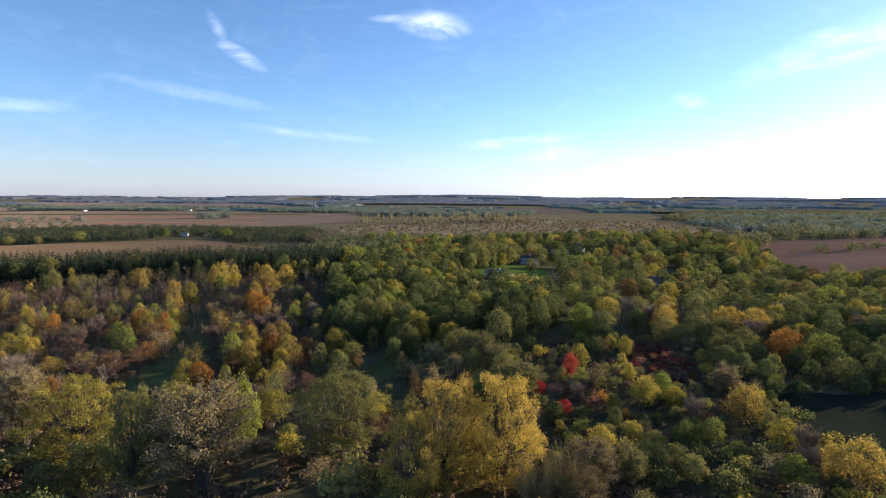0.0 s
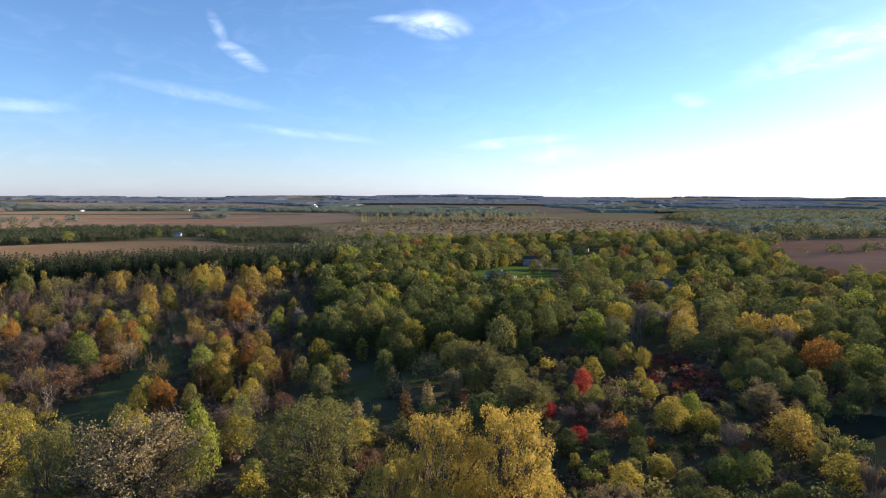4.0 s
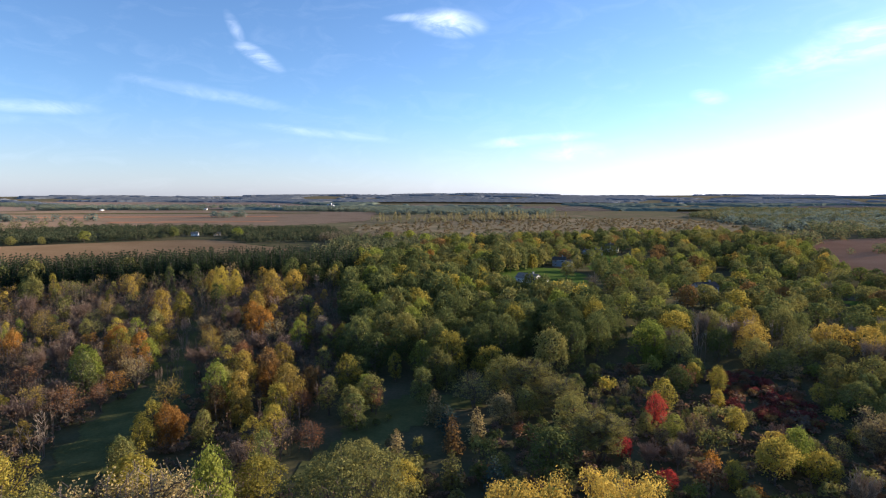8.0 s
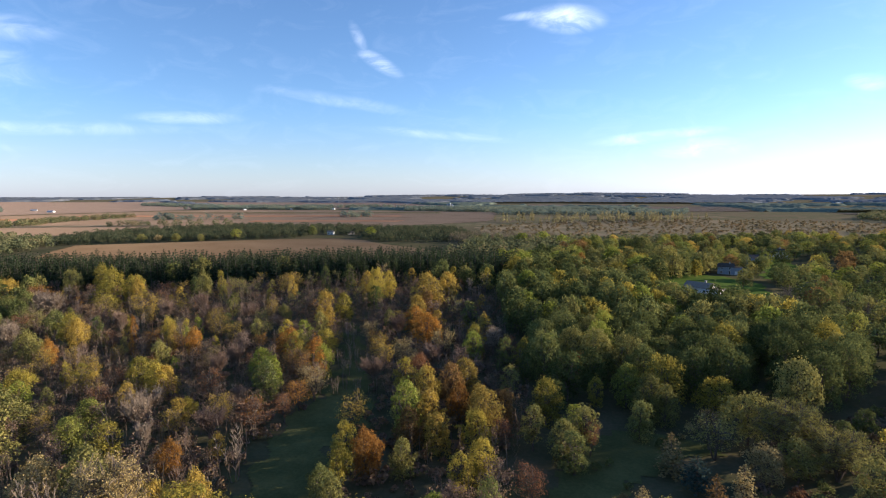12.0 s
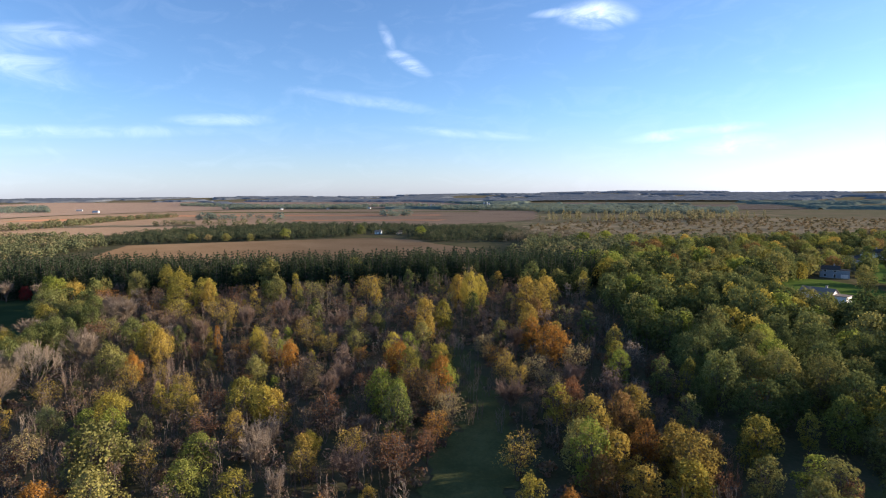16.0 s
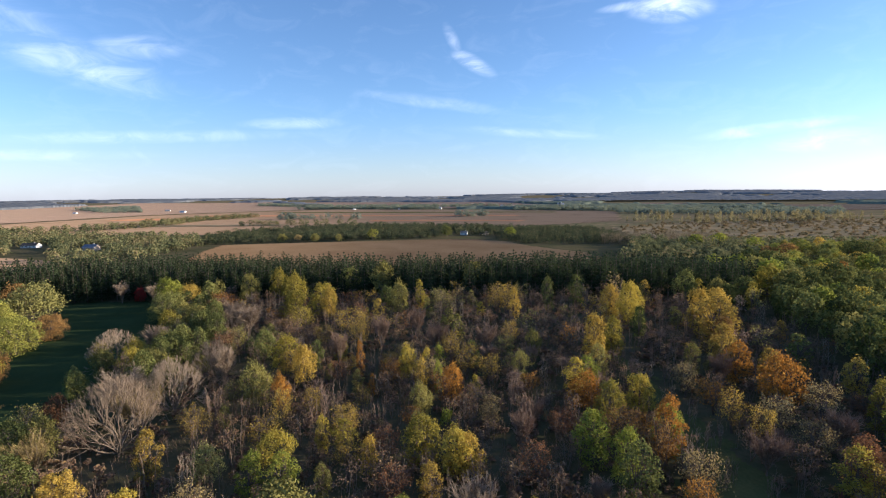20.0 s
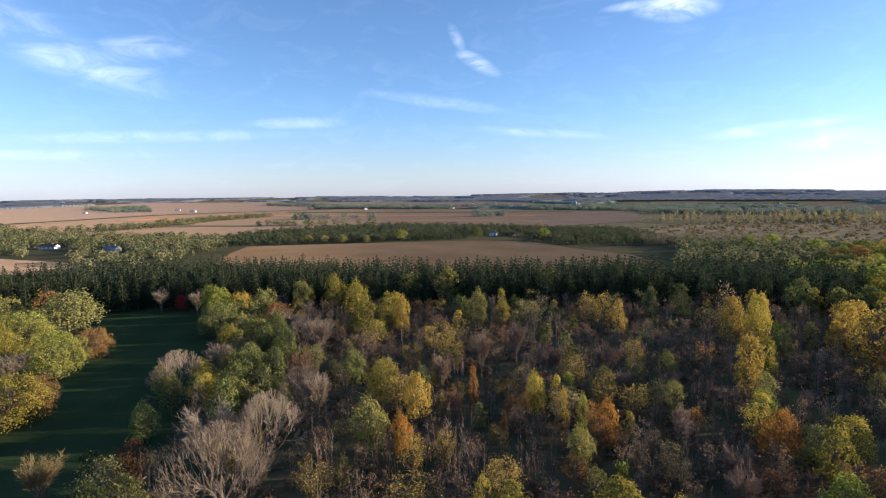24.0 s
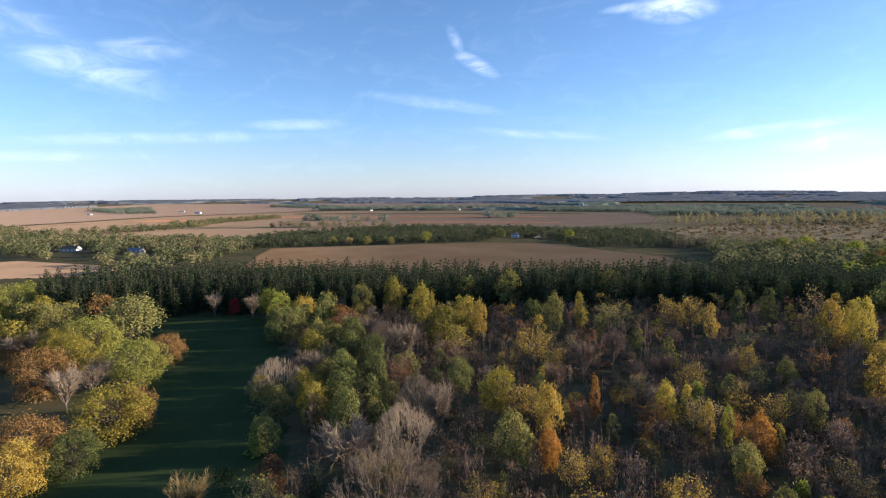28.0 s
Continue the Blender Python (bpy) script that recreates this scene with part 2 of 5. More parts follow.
open_mix = calc(fn, fl, "ADD", calc(fn, fl, "MULTIPLY", noise_node(fn, fl, 0.004, 5.0), 0.7), calc(fn, fl, "MULTIPLY", noise_node(fn, fl, 0.05, 3.0), 0.3))
farmland = ramp(fn, ((0.32, (0.10, 0.105, 0.06)), (0.45, (0.19, 0.15, 0.095)), (0.52, (0.13, 0.125, 0.07)), (0.62, (0.27, 0.20, 0.13)), (0.75, (0.18, 0.135, 0.09))))
fl.new(open_mix, farmland.inputs[0])
away = fn.new("ShaderNodeVectorMath")
away.operation = "DISTANCE"
fl.new(fn.new("ShaderNodeNewGeometry").outputs["Position"], away.inputs[0])
away.inputs[1].default_value = (-60, 120, 0)
clear = fn.new("ShaderNodeMapRange")
clear.inputs["From Min"].default_value, clear.inputs["From Max"].default_value = 620.0, 900.0
fl.new(away.outputs["Value"], clear.inputs["Value"])
cover_mix = fn.new("ShaderNodeMixRGB")
fl.new(clear.outputs[0], cover_mix.inputs[0])
fl.new(litter.outputs[0], cover_mix.inputs[1])
fl.new(farmland.outputs[0], cover_mix.inputs[2])
ground_bsdf = fn.new("ShaderNodeBsdfDiffuse")
fl.new(cover_mix.outputs[0], ground_bsdf.inputs["Color"])
fl.new(ground_bsdf.outputs[0], fn.new("ShaderNodeOutputMaterial").inputs[0])
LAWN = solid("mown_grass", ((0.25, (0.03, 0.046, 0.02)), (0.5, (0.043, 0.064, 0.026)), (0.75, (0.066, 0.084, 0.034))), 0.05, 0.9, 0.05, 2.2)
MEADOW = solid("rough_grass", ((0.2, (0.055, 0.066, 0.028)), (0.42, (0.085, 0.092, 0.036)), (0.62, (0.13, 0.13, 0.052)), (0.85, (0.19, 0.165, 0.078))), 0.12, 0.95, 0.12, 1.7)
YARD_GRASS = solid("garden_grass", ((0.2, (0.05, 0.085, 0.022)), (0.5, (0.085, 0.13, 0.03)), (0.8, (0.13, 0.165, 0.045))), 0.1, 0.95, 0.08, 1.7)
STUBBLE = field_soil("corn_stubble", ((0.28, (0.17, 0.11, 0.075)), (0.42, (0.24, 0.165, 0.11)), (0.5, (0.30, 0.21, 0.14)), (0.6, (0.26, 0.175, 0.115)), (0.75, (0.36, 0.26, 0.175))), 3.0, 24)
BROWN_STUBBLE = field_soil("brown_stubble", ((0.2, (0.115, 0.075, 0.043)), (0.42, (0.19, 0.122, 0.068)), (0.55, (0.24, 0.158, 0.09)), (0.85, (0.31, 0.21, 0.122))), 6.0, 58)
RED_SOIL = field_soil("bean_stubble", ((0.3, (0.30, 0.145, 0.08)), (0.5, (0.42, 0.205, 0.115)), (0.7, (0.50, 0.265, 0.155))), 3.0, -18)
FAR_SOIL = field_soil("distant_fields", ((0.3, (0.20, 0.14, 0.115)), (0.44, (0.30, 0.21, 0.16)), (0.52, (0.22, 0.165, 0.125)), (0.62, (0.35, 0.25, 0.18)), (0.75, (0.26, 0.19, 0.14))), 25.0, 70)
MARSH = solid("marsh_grass", ((0.25, (0.13, 0.12, 0.07)), (0.45, (0.21, 0.175, 0.105)), (0.6, (0.29, 0.225, 0.14)), (0.75, (0.24, 0.215, 0.12))), 0.02, 0.95, 0.2, 0.7)
# clearing ground, a darker tone than the litter round it
DARK_GROUND = solid("dark_ground", ((0.3, (0.018, 0.022, 0.016)), (0.7, (0.035, 0.042, 0.026))), 0.1, 0.7, 0.04)
WHITE_WALL = solid("white_siding", ((0.3, (0.62, 0.60, 0.57)), (0.7, (0.78, 0.77, 0.74))), 0.8, 0.6)
BLUE_WALL = solid("blue_grey_siding", ((0.3, (0.20, 0.25, 0.31)), (0.7, (0.28, 0.34, 0.41))), 0.8, 0.6)
TAN_WALL = solid("tan_siding", ((0.3, (0.40, 0.33, 0.26)), (0.7, (0.52, 0.44, 0.36))), 0.8, 0.6)
DARK_ROOF = solid("dark_shingles", ((0.3, (0.05, 0.048, 0.047)), (0.7, (0.10, 0.095, 0.09))), 1.2, 0.85, 0.02)
TAN_ROOF = solid("weathered_shingles", ((0.3, (0.20, 0.16, 0.13)), (0.7, (0.31, 0.26, 0.21))), 1.2, 0.85, 0.02)
BLUE_ROOF = solid("blue_metal_roof", ((0.3, (0.12, 0.14, 0.18)), (0.7, (0.17, 0.20, 0.25))), 0.8, 0.7)
GLASS = solid("window_glass", ((0.3, (0.02, 0.025, 0.03)), (0.7, (0.04, 0.05, 0.06))), 0.5, 0.08)
TRIM = solid("white_trim", ((0.3, (0.68, 0.67, 0.65)), (0.7, (0.80, 0.79, 0.77))), 2.0, 0.55)
CONCRETE = solid("concrete", ((0.3, (0.30, 0.29, 0.28)), (0.7, (0.42, 0.41, 0.39))), 1.0, 0.85, 0.01)
ASPHALT = solid("asphalt", ((0.3, (0.04, 0.04, 0.042)), (0.7, (0.07, 0.07, 0.072))), 0.3, 0.9, 0.01)
STEEL = solid("galvanised_steel", ((0.3, (0.45, 0.47, 0.50)), (0.7, (0.6, 0.62, 0.65))), 0.6, 0.4, 0.0, 0.0, 0.7)

# ---- the lie of the land ----


def ground_z(x, y):
    """Height of the ground: a low ridge under the pines, fields rising to the west, a dip by the houses, hills at the skyline."""
    z = 5.5 * np.exp(-((x + 115) / 95) ** 2 - ((y - 305) / 78) ** 2)
    z = z + 4.0 / (1 + np.exp((x + 330 - 0.12 * (y - 400)) / 55)) / (1 + np.exp(-(y - 330) / 40))
    z = z - 9.0 * np.exp(-((x - 190) / 98) ** 2 - ((y - 405) / 140) ** 2)
    r, az = np.hypot(x + 70, y - 50), np.degrees(np.arctan2(x + 70, y - 50))
    s = np.clip((r - 2300) / 2400, 0, 1)
    top = 47 + 13 * np.exp(-((az - 1) / 11) ** 2) + 2.0 * np.sin(az * 0.31) - 3 * np.clip((az - 12) / 25, 0, 1)
    return z + top * s ** 1.6


# ---- mesh building ----


class Shape:
    """Collects quads as arrays of corners."""

    def __init__(self, seed):
        self.quads = []
        self.rng = np.random.default_rng(seed)

    def leaves(self, centres, normals, sizes, long=1.25):
        """Small folded leaf sprays, one quad each, facing roughly along normals."""
        n = len(centres)
        normals = normals + self.rng.normal(0, 0.7, (n, 3))
        normals /= np.linalg.norm(normals, axis=1, keepdims=True) + 1e-9
        a = np.cross(normals, self.rng.normal(0, 1, (n, 3)))
        a /= np.linalg.norm(a, axis=1, keepdims=True) + 1e-9
        b = np.cross(normals, a)
        s = (np.asarray(sizes) * self.rng.uniform(0.6, 1.35, n))[:, None]
        skew = self.rng.uniform(-0.3, 0.3, (n, 1))
        lift = normals * s * 0.18
        self.quads.append(np.stack([centres - a * s * long / 2, centres - b * s * 0.42 + a * s * skew + lift,
                                    centres + a * s * long / 2, centres + b * s * 0.42 - a * s * skew + lift], 1))

    def tubes(self, p, q, rp, rq, sides=4):
        p, q, rp, rq = np.atleast_2d(p), np.atleast_2d(q), np.atleast_1d(rp)[:, None], np.atleast_1d(rq)[:, None]
        d = q - p
        d = d / (np.linalg.norm(d, axis=1, keepdims=True) + 1e-9)
        ref = np.where(np.abs(d[:, 2:3]) > 0.9, [[1.0, 0, 0]], [[0, 0, 1.0]])
        u = np.cross(d, ref)
        u /= np.linalg.norm(u, axis=1, keepdims=True) + 1e-9
        v = np.cross(d, u)
        for k in range(sides):
            a0, a1 = 2 * math.pi * k / sides, 2 * math.pi * (k + 1) / sides
            c0, c1 = math.cos(a0) * u + math.sin(a0) * v, math.cos(a1) * u + math.sin(a1) * v
            self.quads.append(np.stack([p + c0 * rp, p + c1 * rp, q + c1 * rq, q + c0 * rq], 1))

    def array(self):
        return np.concatenate(self.quads)


def quad_mesh(name, quads, mat, smooth=False):
    n = len(quads)
    me = bpy.data.meshes.new(name)
    me.vertices.add(4 * n)
    me.vertices.foreach_set("co", np.ascontiguousarray(quads, dtype=np.float32).ravel())
    me.loops.add(4 * n)
    me.loops.foreach_set("vertex_index", np.arange(4 * n, dtype=np.int32))
    me.polygons.add(n)
    me.polygons.foreach_set("loop_start", np.arange(0, 4 * n, 4, dtype=np.int32))
    me.update(calc_edges=True)
    me.materials.append(mat)
    return me


def limb(shape, p, q, rp, rq, bow=0.12, steps=3, sides=4):
    """A bent, tapering limb."""
    pts = [np.array(p, float)]
    side = shape.rng.normal(0, bow * np.linalg.norm(np.subtract(q, p)), 3)
    for k in range(1, steps + 1):
        f = k / steps
        pts.append(np.array(p) * (1 - f) + np.array(q) * f + side * math.sin(math.pi * f))
    r = np.linspace(rp, rq, steps + 1)
    shape.tubes(np.array(pts[:-1]), np.array(pts[1:]), r[:-1], r[1:], sides)


def crown_lobes(rng, count, base, top, width, narrow, puff=0.17):
    """Centres and radii of the leaf masses that make up a crown, set along its outline and a few within."""
    lobes = []
    count = int(count * 1.7)
    for k in range(count):
        g = (k + rng.uniform(0.1, 0.9)) / count
        z = base + (top - base) * g
        reach = width / 2 * (math.sin(math.pi * min(0.95, 0.16 + 0.78 * g)) ** narrow)
        a = k * 2.4 + rng.uniform(-0.5, 0.5)
        rad = width * puff * rng.uniform(0.5, 1.4) * (1.1 - 0.3 * g)
        d = max(0.0, reach - rad * 0.7) * rng.uniform(0.5, 1.18)
        lobes.append((np.array([math.cos(a) * d, math.sin(a) * d, z - rad * 0.3]), rad))
    for k in range(3):
        lobes.append((np.array([*rng.uniform(-.12, .12, 2) * width, top - width * rng.uniform(.08, .2)]), width * puff))
    return lobes


def lobe_leaves(shape, lobes, total, size, shell=0.35):
    """Leaves over the outside of the masses, few where one mass lies within another."""
    rng = shape.rng
    centres, radii = np.array([c for c, _ in lobes]), np.array([r for _, r in lobes])
    share = radii ** 2
    pick = rng.choice(len(lobes), int(total * 2.2), p=share / share.sum())
    d = rng.normal(0, 1, (len(pick), 3))
    d /= np.linalg.norm(d, axis=1, keepdims=True)
    d[:, 2] = np.where(d[:, 2] < -0.35, -d[:, 2] * 0.5, d[:, 2])
    n = len(pick)
    rad = radii[pick] * (1 - shell * rng.random(n) ** 1.7 + 0.45 * rng.random(n) ** 4)
    tall = rng.uniform(0.95, 1.65, len(lobes))[pick]
    at = centres[pick] + d * rad[:, None] * np.stack([np.ones(n), np.ones(n), tall], 1)
    apart = np.linalg.norm(at[:, None] - centres[None], axis=2) / radii[None]
    apart[np.arange(n), pick] = 9
    keep = np.flatnonzero(apart.min(1) > 0.78)[:total]
    shape.leaves(at[keep], d[keep] + [0, 0, 0.2], np.full(len(keep), size))


def broad_tree(seed, fine, h=10.0, w=9.0, base=0.22, lobes=15, narrow=0.6, leaf=0.4, count=2300, puff=0.17):
    """Leafy tree: trunk with limbs, and a crown of uneven leaf masses with gaps."""
    trunk, crown = Shape(seed), Shape(seed + 500)
    masses = crown_lobes(crown.rng, lobes, h * base + w * 0.1, h - w * 0.02, w, narrow, puff)
    r0 = 0.024 * h
    stem_top = np.array([crown.rng.uniform(-.3, .3), crown.rng.uniform(-.3, .3), h * 0.62])
    limb(trunk, (0, 0, -0.4), stem_top, r0, r0 * 0.35, 0.03, 4, 6)
    for c, r in masses:
        f = crown.rng.uniform(0.28, 0.8)
        limb(trunk, stem_top * f, c, r0 * 0.3, r0 * 0.08, 0.1, 3, 3)
        if fine:
            for _ in range(2):
                d = crown.rng.normal(0, 1, 3)
                limb(trunk, c * 0.75 + stem_top * f * 0.25, c + d / np.linalg.norm(d) * r, r0 * 0.1, r0 * 0.04, 0.1, 2, 3)
    if fine:
        lobe_leaves(crown, masses, int(count * 1.5), leaf * 0.8)
    else:
        lobe_leaves(crown, masses, count // 2, leaf * 1.42)
    return trunk.array(), crown.array()


def sparse_tree(seed, fine, h=10.0, w=8.0, full=1.0):
    """Tree that has shed most of its leaves: many fine upright branches and thin leaf sprays."""
    trunk, crown = Shape(seed), Shape(seed + 500)
    rng = crown.rng
    stems = int((4 if fine else 3) * math.sqrt(full))
    tips = []
    for s in range(stems):
        a = s * 6.28 / stems + rng.uniform(-.4, .4)
        top = np.array([math.cos(a) * w * rng.uniform(.1, .26), math.sin(a) * w * rng.uniform(.1, .26), h * rng.uniform(.78, .95)])
        limb(trunk, (rng.uniform(-.2, .2), rng.uniform(-.2, .2), -0.4), top, 0.013 * h, 0.004 * h, 0.05, 4, 4)
        for k in range(int((13 if fine else 6) * math.sqrt(full))):
            f = rng.uniform(0.22, 0.92)
            b = a + rng.uniform(-1.7, 1.7)
            out = w * 0.5 * math.sin(math.pi * (0.25 + 0.6 * f)) * rng.uniform(.45, 1.0)
            q = top * f * 0.6 + np.array([math.cos(b) * out, math.sin(b) * out, h * min(0.98, f * .42 + .18 + rng.uniform(.08, .32))])
            q[2] = min(max(h * (f * .55 + .12 + rng.uniform(.08, .3)), top[2] * f + .03 * h), h * .97)
            limb(trunk, top * f, q, 0.0055 * h, 0.0022 * h, 0.08, 3, 3)
            tips.append((top * f, q))
    for p, q in tips:
        for _ in range(5 if fine else 2):
            g = rng.uniform(.3, 1)
            m = p * (1 - g) + q * g
            d = rng.normal(0, .45, 3) + [0, 0, .55]
            limb(trunk, m, m + d * rng.uniform(.5, 1.3) * h * .07, 0.0028 * h, 0.0013 * h, 0.05, 1, 3)
        n = int((24 if fine else 14) * full ** .75)
        g = rng.uniform(.35, 1.05, (n, 1))
        pts = p * (1 - g) + q * g + rng.normal(0, h * .042 / math.sqrt(full), (n, 3)) + [0, 0, h * .02]
        crown.leaves(pts, rng.normal(0, .5, (n, 3)) + [0, 0, .5], np.full(n, 0.24 if fine else 0.33))
    return trunk.array(), crown.array()


def bare_tree(seed, fine, h=10.0, w=9.0, fan=1.0):
    """Leafless tree: limbs rise from low on the trunk and split into a fan of fine twigs."""
    trunk, crown = Shape(seed), Shape(seed + 500)
    rng = crown.rng
    fork = np.array([0, 0, h * 0.16])
    limb(trunk, (0, 0, -0.4), fork, 0.022 * h, 0.018 * h, 0.02, 2, 6)
    for s in range(11 if fine else 6):
        a = s * 2.399 + rng.uniform(-.3, .3)
        lean = rng.uniform(.12, .62) * fan
        q = fork + np.array([math.cos(a) * w * .42 * lean, math.sin(a) * w * .42 * lean, h * rng.uniform(.36, .5)])
        limb(trunk, fork, q, 0.011 * h, 0.006 * h, 0.06, 3, 4)
        for k in range(8 if fine else 4):
            f = rng.uniform(.35, 1)
            m = fork * (1 - f) + q * f
            b = a + rng.uniform(-1.1, 1.1)
            tip = m + np.array([math.cos(b) * w * .17 * rng.uniform(.3, 1.25), math.sin(b) * w * .17 * rng.uniform(.3, 1.25), h * rng.uniform(.16, .4)])
            tip[2] = min(tip[2], h * rng.uniform(.9, 1))
            limb(trunk, m, tip, 0.005 * h, 0.0024 * h, 0.07, 2, 3)
            for j in range(9 if fine else 5):
                g = rng.uniform(.2, 1)
                m2 = m * (1 - g) + tip * g
                d = np.array([math.cos(b) * .5, math.sin(b) * .5, .9]) + rng.normal(0, .5, 3)
                end = m2 + d * h * rng.uniform(.05, .13)
                crown.tubes(m2, end, 0.0034 * h, 0.0014 * h, 3)
                if fine:
                    for _ in range(2):
                        mm = m2 * .45 + end * .55
                        crown.tubes(mm, mm + (d + rng.normal(0, .5, 3)) * h * .05, 0.0024 * h, 0.0011 * h, 3)
    return trunk.array(), crown.array()


def whips(seed, fine, h=10.0, w=5.0):
    """Clump of leafless whips: thin stems that stand nearly upright, with short steep twigs."""
    trunk, crown = Shape(seed), Shape(seed + 500)
    rng = crown.rng
    for s in range(8 if fine else 6):
        a, d = rng.uniform(0, 6.28), w * .34 * math.sqrt(rng.random())
        foot = np.array([math.cos(a) * d, math.sin(a) * d, .03 * h])
        limb(trunk, (0, 0, -.3), foot, .008 * h, .0065 * h, .02, 1, 3)
        top = foot + [math.cos(a) * w * rng.uniform(.02, .2), math.sin(a) * w * rng.uniform(.02, .2), h * rng.uniform(.68, 1.0)]
        limb(trunk, foot, top, .0065 * h, .0022 * h, .02, 3, 3)
        for k in range(12 if fine else 7):
            f, b = rng.uniform(.3, .97), rng.uniform(0, 6.28)
            p = foot * (1 - f) + top * f
            q = p + np.array([math.cos(b) * .5, math.sin(b) * .5, 1.0]) * h * rng.uniform(.07, .17) * (1.15 - .6 * f)
            crown.tubes(p, q, .0036 * h, .0016 * h, 3)
            for _ in range(2 if fine else 0):
                m = p + (q - p) * rng.uniform(.3, .8)
                crown.tubes(m, m + (q - p) * .5 + rng.normal(0, .014 * h, 3), .0026 * h, .0013 * h, 3)
    return trunk.array(), crown.array()


def fan_tree(seed, fine, h=12.0, w=15.0):
    """Old leafless tree: a dome of limbs that spread from the foot, split four times into fine twigs."""
    trunk, crown = Shape(seed), Shape(seed + 500)
    rng = crown.rng
    tips = []
    for s in range(17):
        a, f = s * 2.399, math.sqrt((s + .5) / 17)
        tilt = f * 1.32
        d = np.array([math.cos(a) * math.sin(tilt), math.sin(a) * math.sin(tilt), math.cos(tilt)])
        q = d * [w * .22, w * .22, h * .46] + [0, 0, h * .07]
        limb(trunk, (0, 0, -.3 if s < 4 else h * .05), q, .009 * h, .0045 * h, .06, 3, 5)
        tips.append((q, d))
    for step, (kids, reach, thick) in enumerate(((4, .27, .0038), (4, .18, .0025), (4, .12, .0018), (3, .08, .0013))):
        grown_on = []
        for p, d in tips:
            for _ in range(kids):
                e = d + rng.normal(0, .34, 3) + [0, 0, .10]
                e /= np.linalg.norm(e)
                q = p + e * [w * .5, w * .5, h * .95] * reach * rng.uniform(.65, 1.15)
                k = (q[0] ** 2 + q[1] ** 2) / (w / 2) ** 2 + max(0, q[2] / h) ** 2
                if k > 1.08:
                    q = p + (q - p) * .45
                q[2] = max(q[2], h * .06)
                (trunk if step == 0 else crown).tubes(p, q, thick * h, thick * h * .55, 4 if step == 0 else 3)
                grown_on.append((q, e))
        tips = grown_on
    return trunk.array(), crown.array()


def conifer(seed, fine, h=10.0, w=4.4, base=0.06, blunt=0.75):
    """Conifer: straight trunk with whorls of drooping boughs that carry needle sprays."""
    trunk, crown = Shape(seed), Shape(seed + 500)
    rng = crown.rng
    limb(trunk, (0, 0, -0.4), (0, 0, h * .97), 0.015 * h, 0.003 * h, 0.0, 2, 5)
    whorls = 19 if fine else 12
    for k in range(whorls):
        f = k / (whorls - 1)
        z = h * (base + (0.96 - base) * f)
        reach = w / 2 * (1 - f) ** blunt * rng.uniform(.8, 1.12) + 0.02 * w
        n = (8 if fine else 6) if f < .75 else 4
        for j in range(n):
            a = j * 6.283 / n + k * 1.1 + rng.uniform(-.3, .3)
            r = reach * rng.uniform(.65, 1.15)
            q = np.array([math.cos(a) * r, math.sin(a) * r, z + h * .03 * (.3 + f)])
            if fine and k % 2:
                trunk.tubes(np.array([0, 0, z]), q, 0.0035 * h, 0.0015 * h, 3)
            m = 5 if fine else 3
            g = rng.uniform(.3, 1.05, (m, 1))
            pts = np.array([0, 0, z]) * (1 - g) + q * g + rng.normal(0, .05 * w, (m, 3)) * (1.1 - f)
            nor = np.array([math.cos(a) * .8, math.sin(a) * .8, .8]) + np.zeros((m, 3))
            crown.leaves(pts, nor, np.full(m, ((0.055 if fine else 0.075) + 0.05 * (1 - f)) * w), 1.3)
    tip = np.array([[0, 0, h * .985]]) + rng.normal(0, .06, (5, 3))
    crown.leaves(tip, rng.normal(0, 1, (5, 3)), np.full(5, .045 * w), 1.6)
    return trunk.array(), crown.array()


def willow_tree(seed, fine, h=10.0, w=10.0):
    trunk, crown = broad_tree(seed, True, h, w, 0.12, 20, 0.42, 0.42, 2200)
    fall = Shape(seed + 900)
    rng = fall.rng
    for _ in range(170):
        a, r = rng.uniform(0, 6.28), w / 2 * rng.uniform(.35, 1.0) ** .6
        z0 = h * (.55 + .4 * math.sqrt(max(0, 1 - (r / (w / 2)) ** 2)))
        n = 9
        z = z0 - np.arange(n) * h * rng.uniform(.03, .055)
        pts = np.stack([np.full(n, math.cos(a) * r), np.full(n, math.sin(a) * r), np.maximum(z, h * .12)], 1) + rng.normal(0, .08, (n, 3))
        fall.leaves(pts, np.tile([math.cos(a), math.sin(a), .3], (n, 1)), np.full(n, .34), 1.5)
    return trunk, np.concatenate([crown, fall.array()])


def bush(seed, fine, h=3.0, w=3.4):
    """Many-stemmed shrub with leaf masses down to the ground."""
    trunk, crown = Shape(seed), Shape(seed + 500)
    rng = crown.rng
    masses = []
    for k in range(9):
        a, d = k * 2.4, w * .34 * math.sqrt(rng.random())
        masses.append((np.array([math.cos(a) * d, math.sin(a) * d, h * rng.uniform(.3, .78)]), w * rng.uniform(.14, .24)))
        limb(trunk, (0, 0, -.2), masses[-1][0], .04, .012, .08, 2, 3)
    lobe_leaves(crown, masses, 420 if fine else 150, .26 if fine else .44, .4)
    return trunk.array(), crown.array()


def dead_stem(seed, fine, h=9.0, w=1.6):
    trunk, crown = Shape(seed), Shape(seed + 500)
    limb(trunk, (0, 0, -.3), (0.2, 0, h), .16, .04, .01, 4, 6)
    for k in range(16):
        a, z = k * 2.4, h * (.3 + .042 * k)
        crown.tubes(np.array([.1, 0, z]), np.array([math.cos(a) * .7, math.sin(a) * .7, z + .25]), .035, .015, 3)
    return trunk.array(), crown.array()


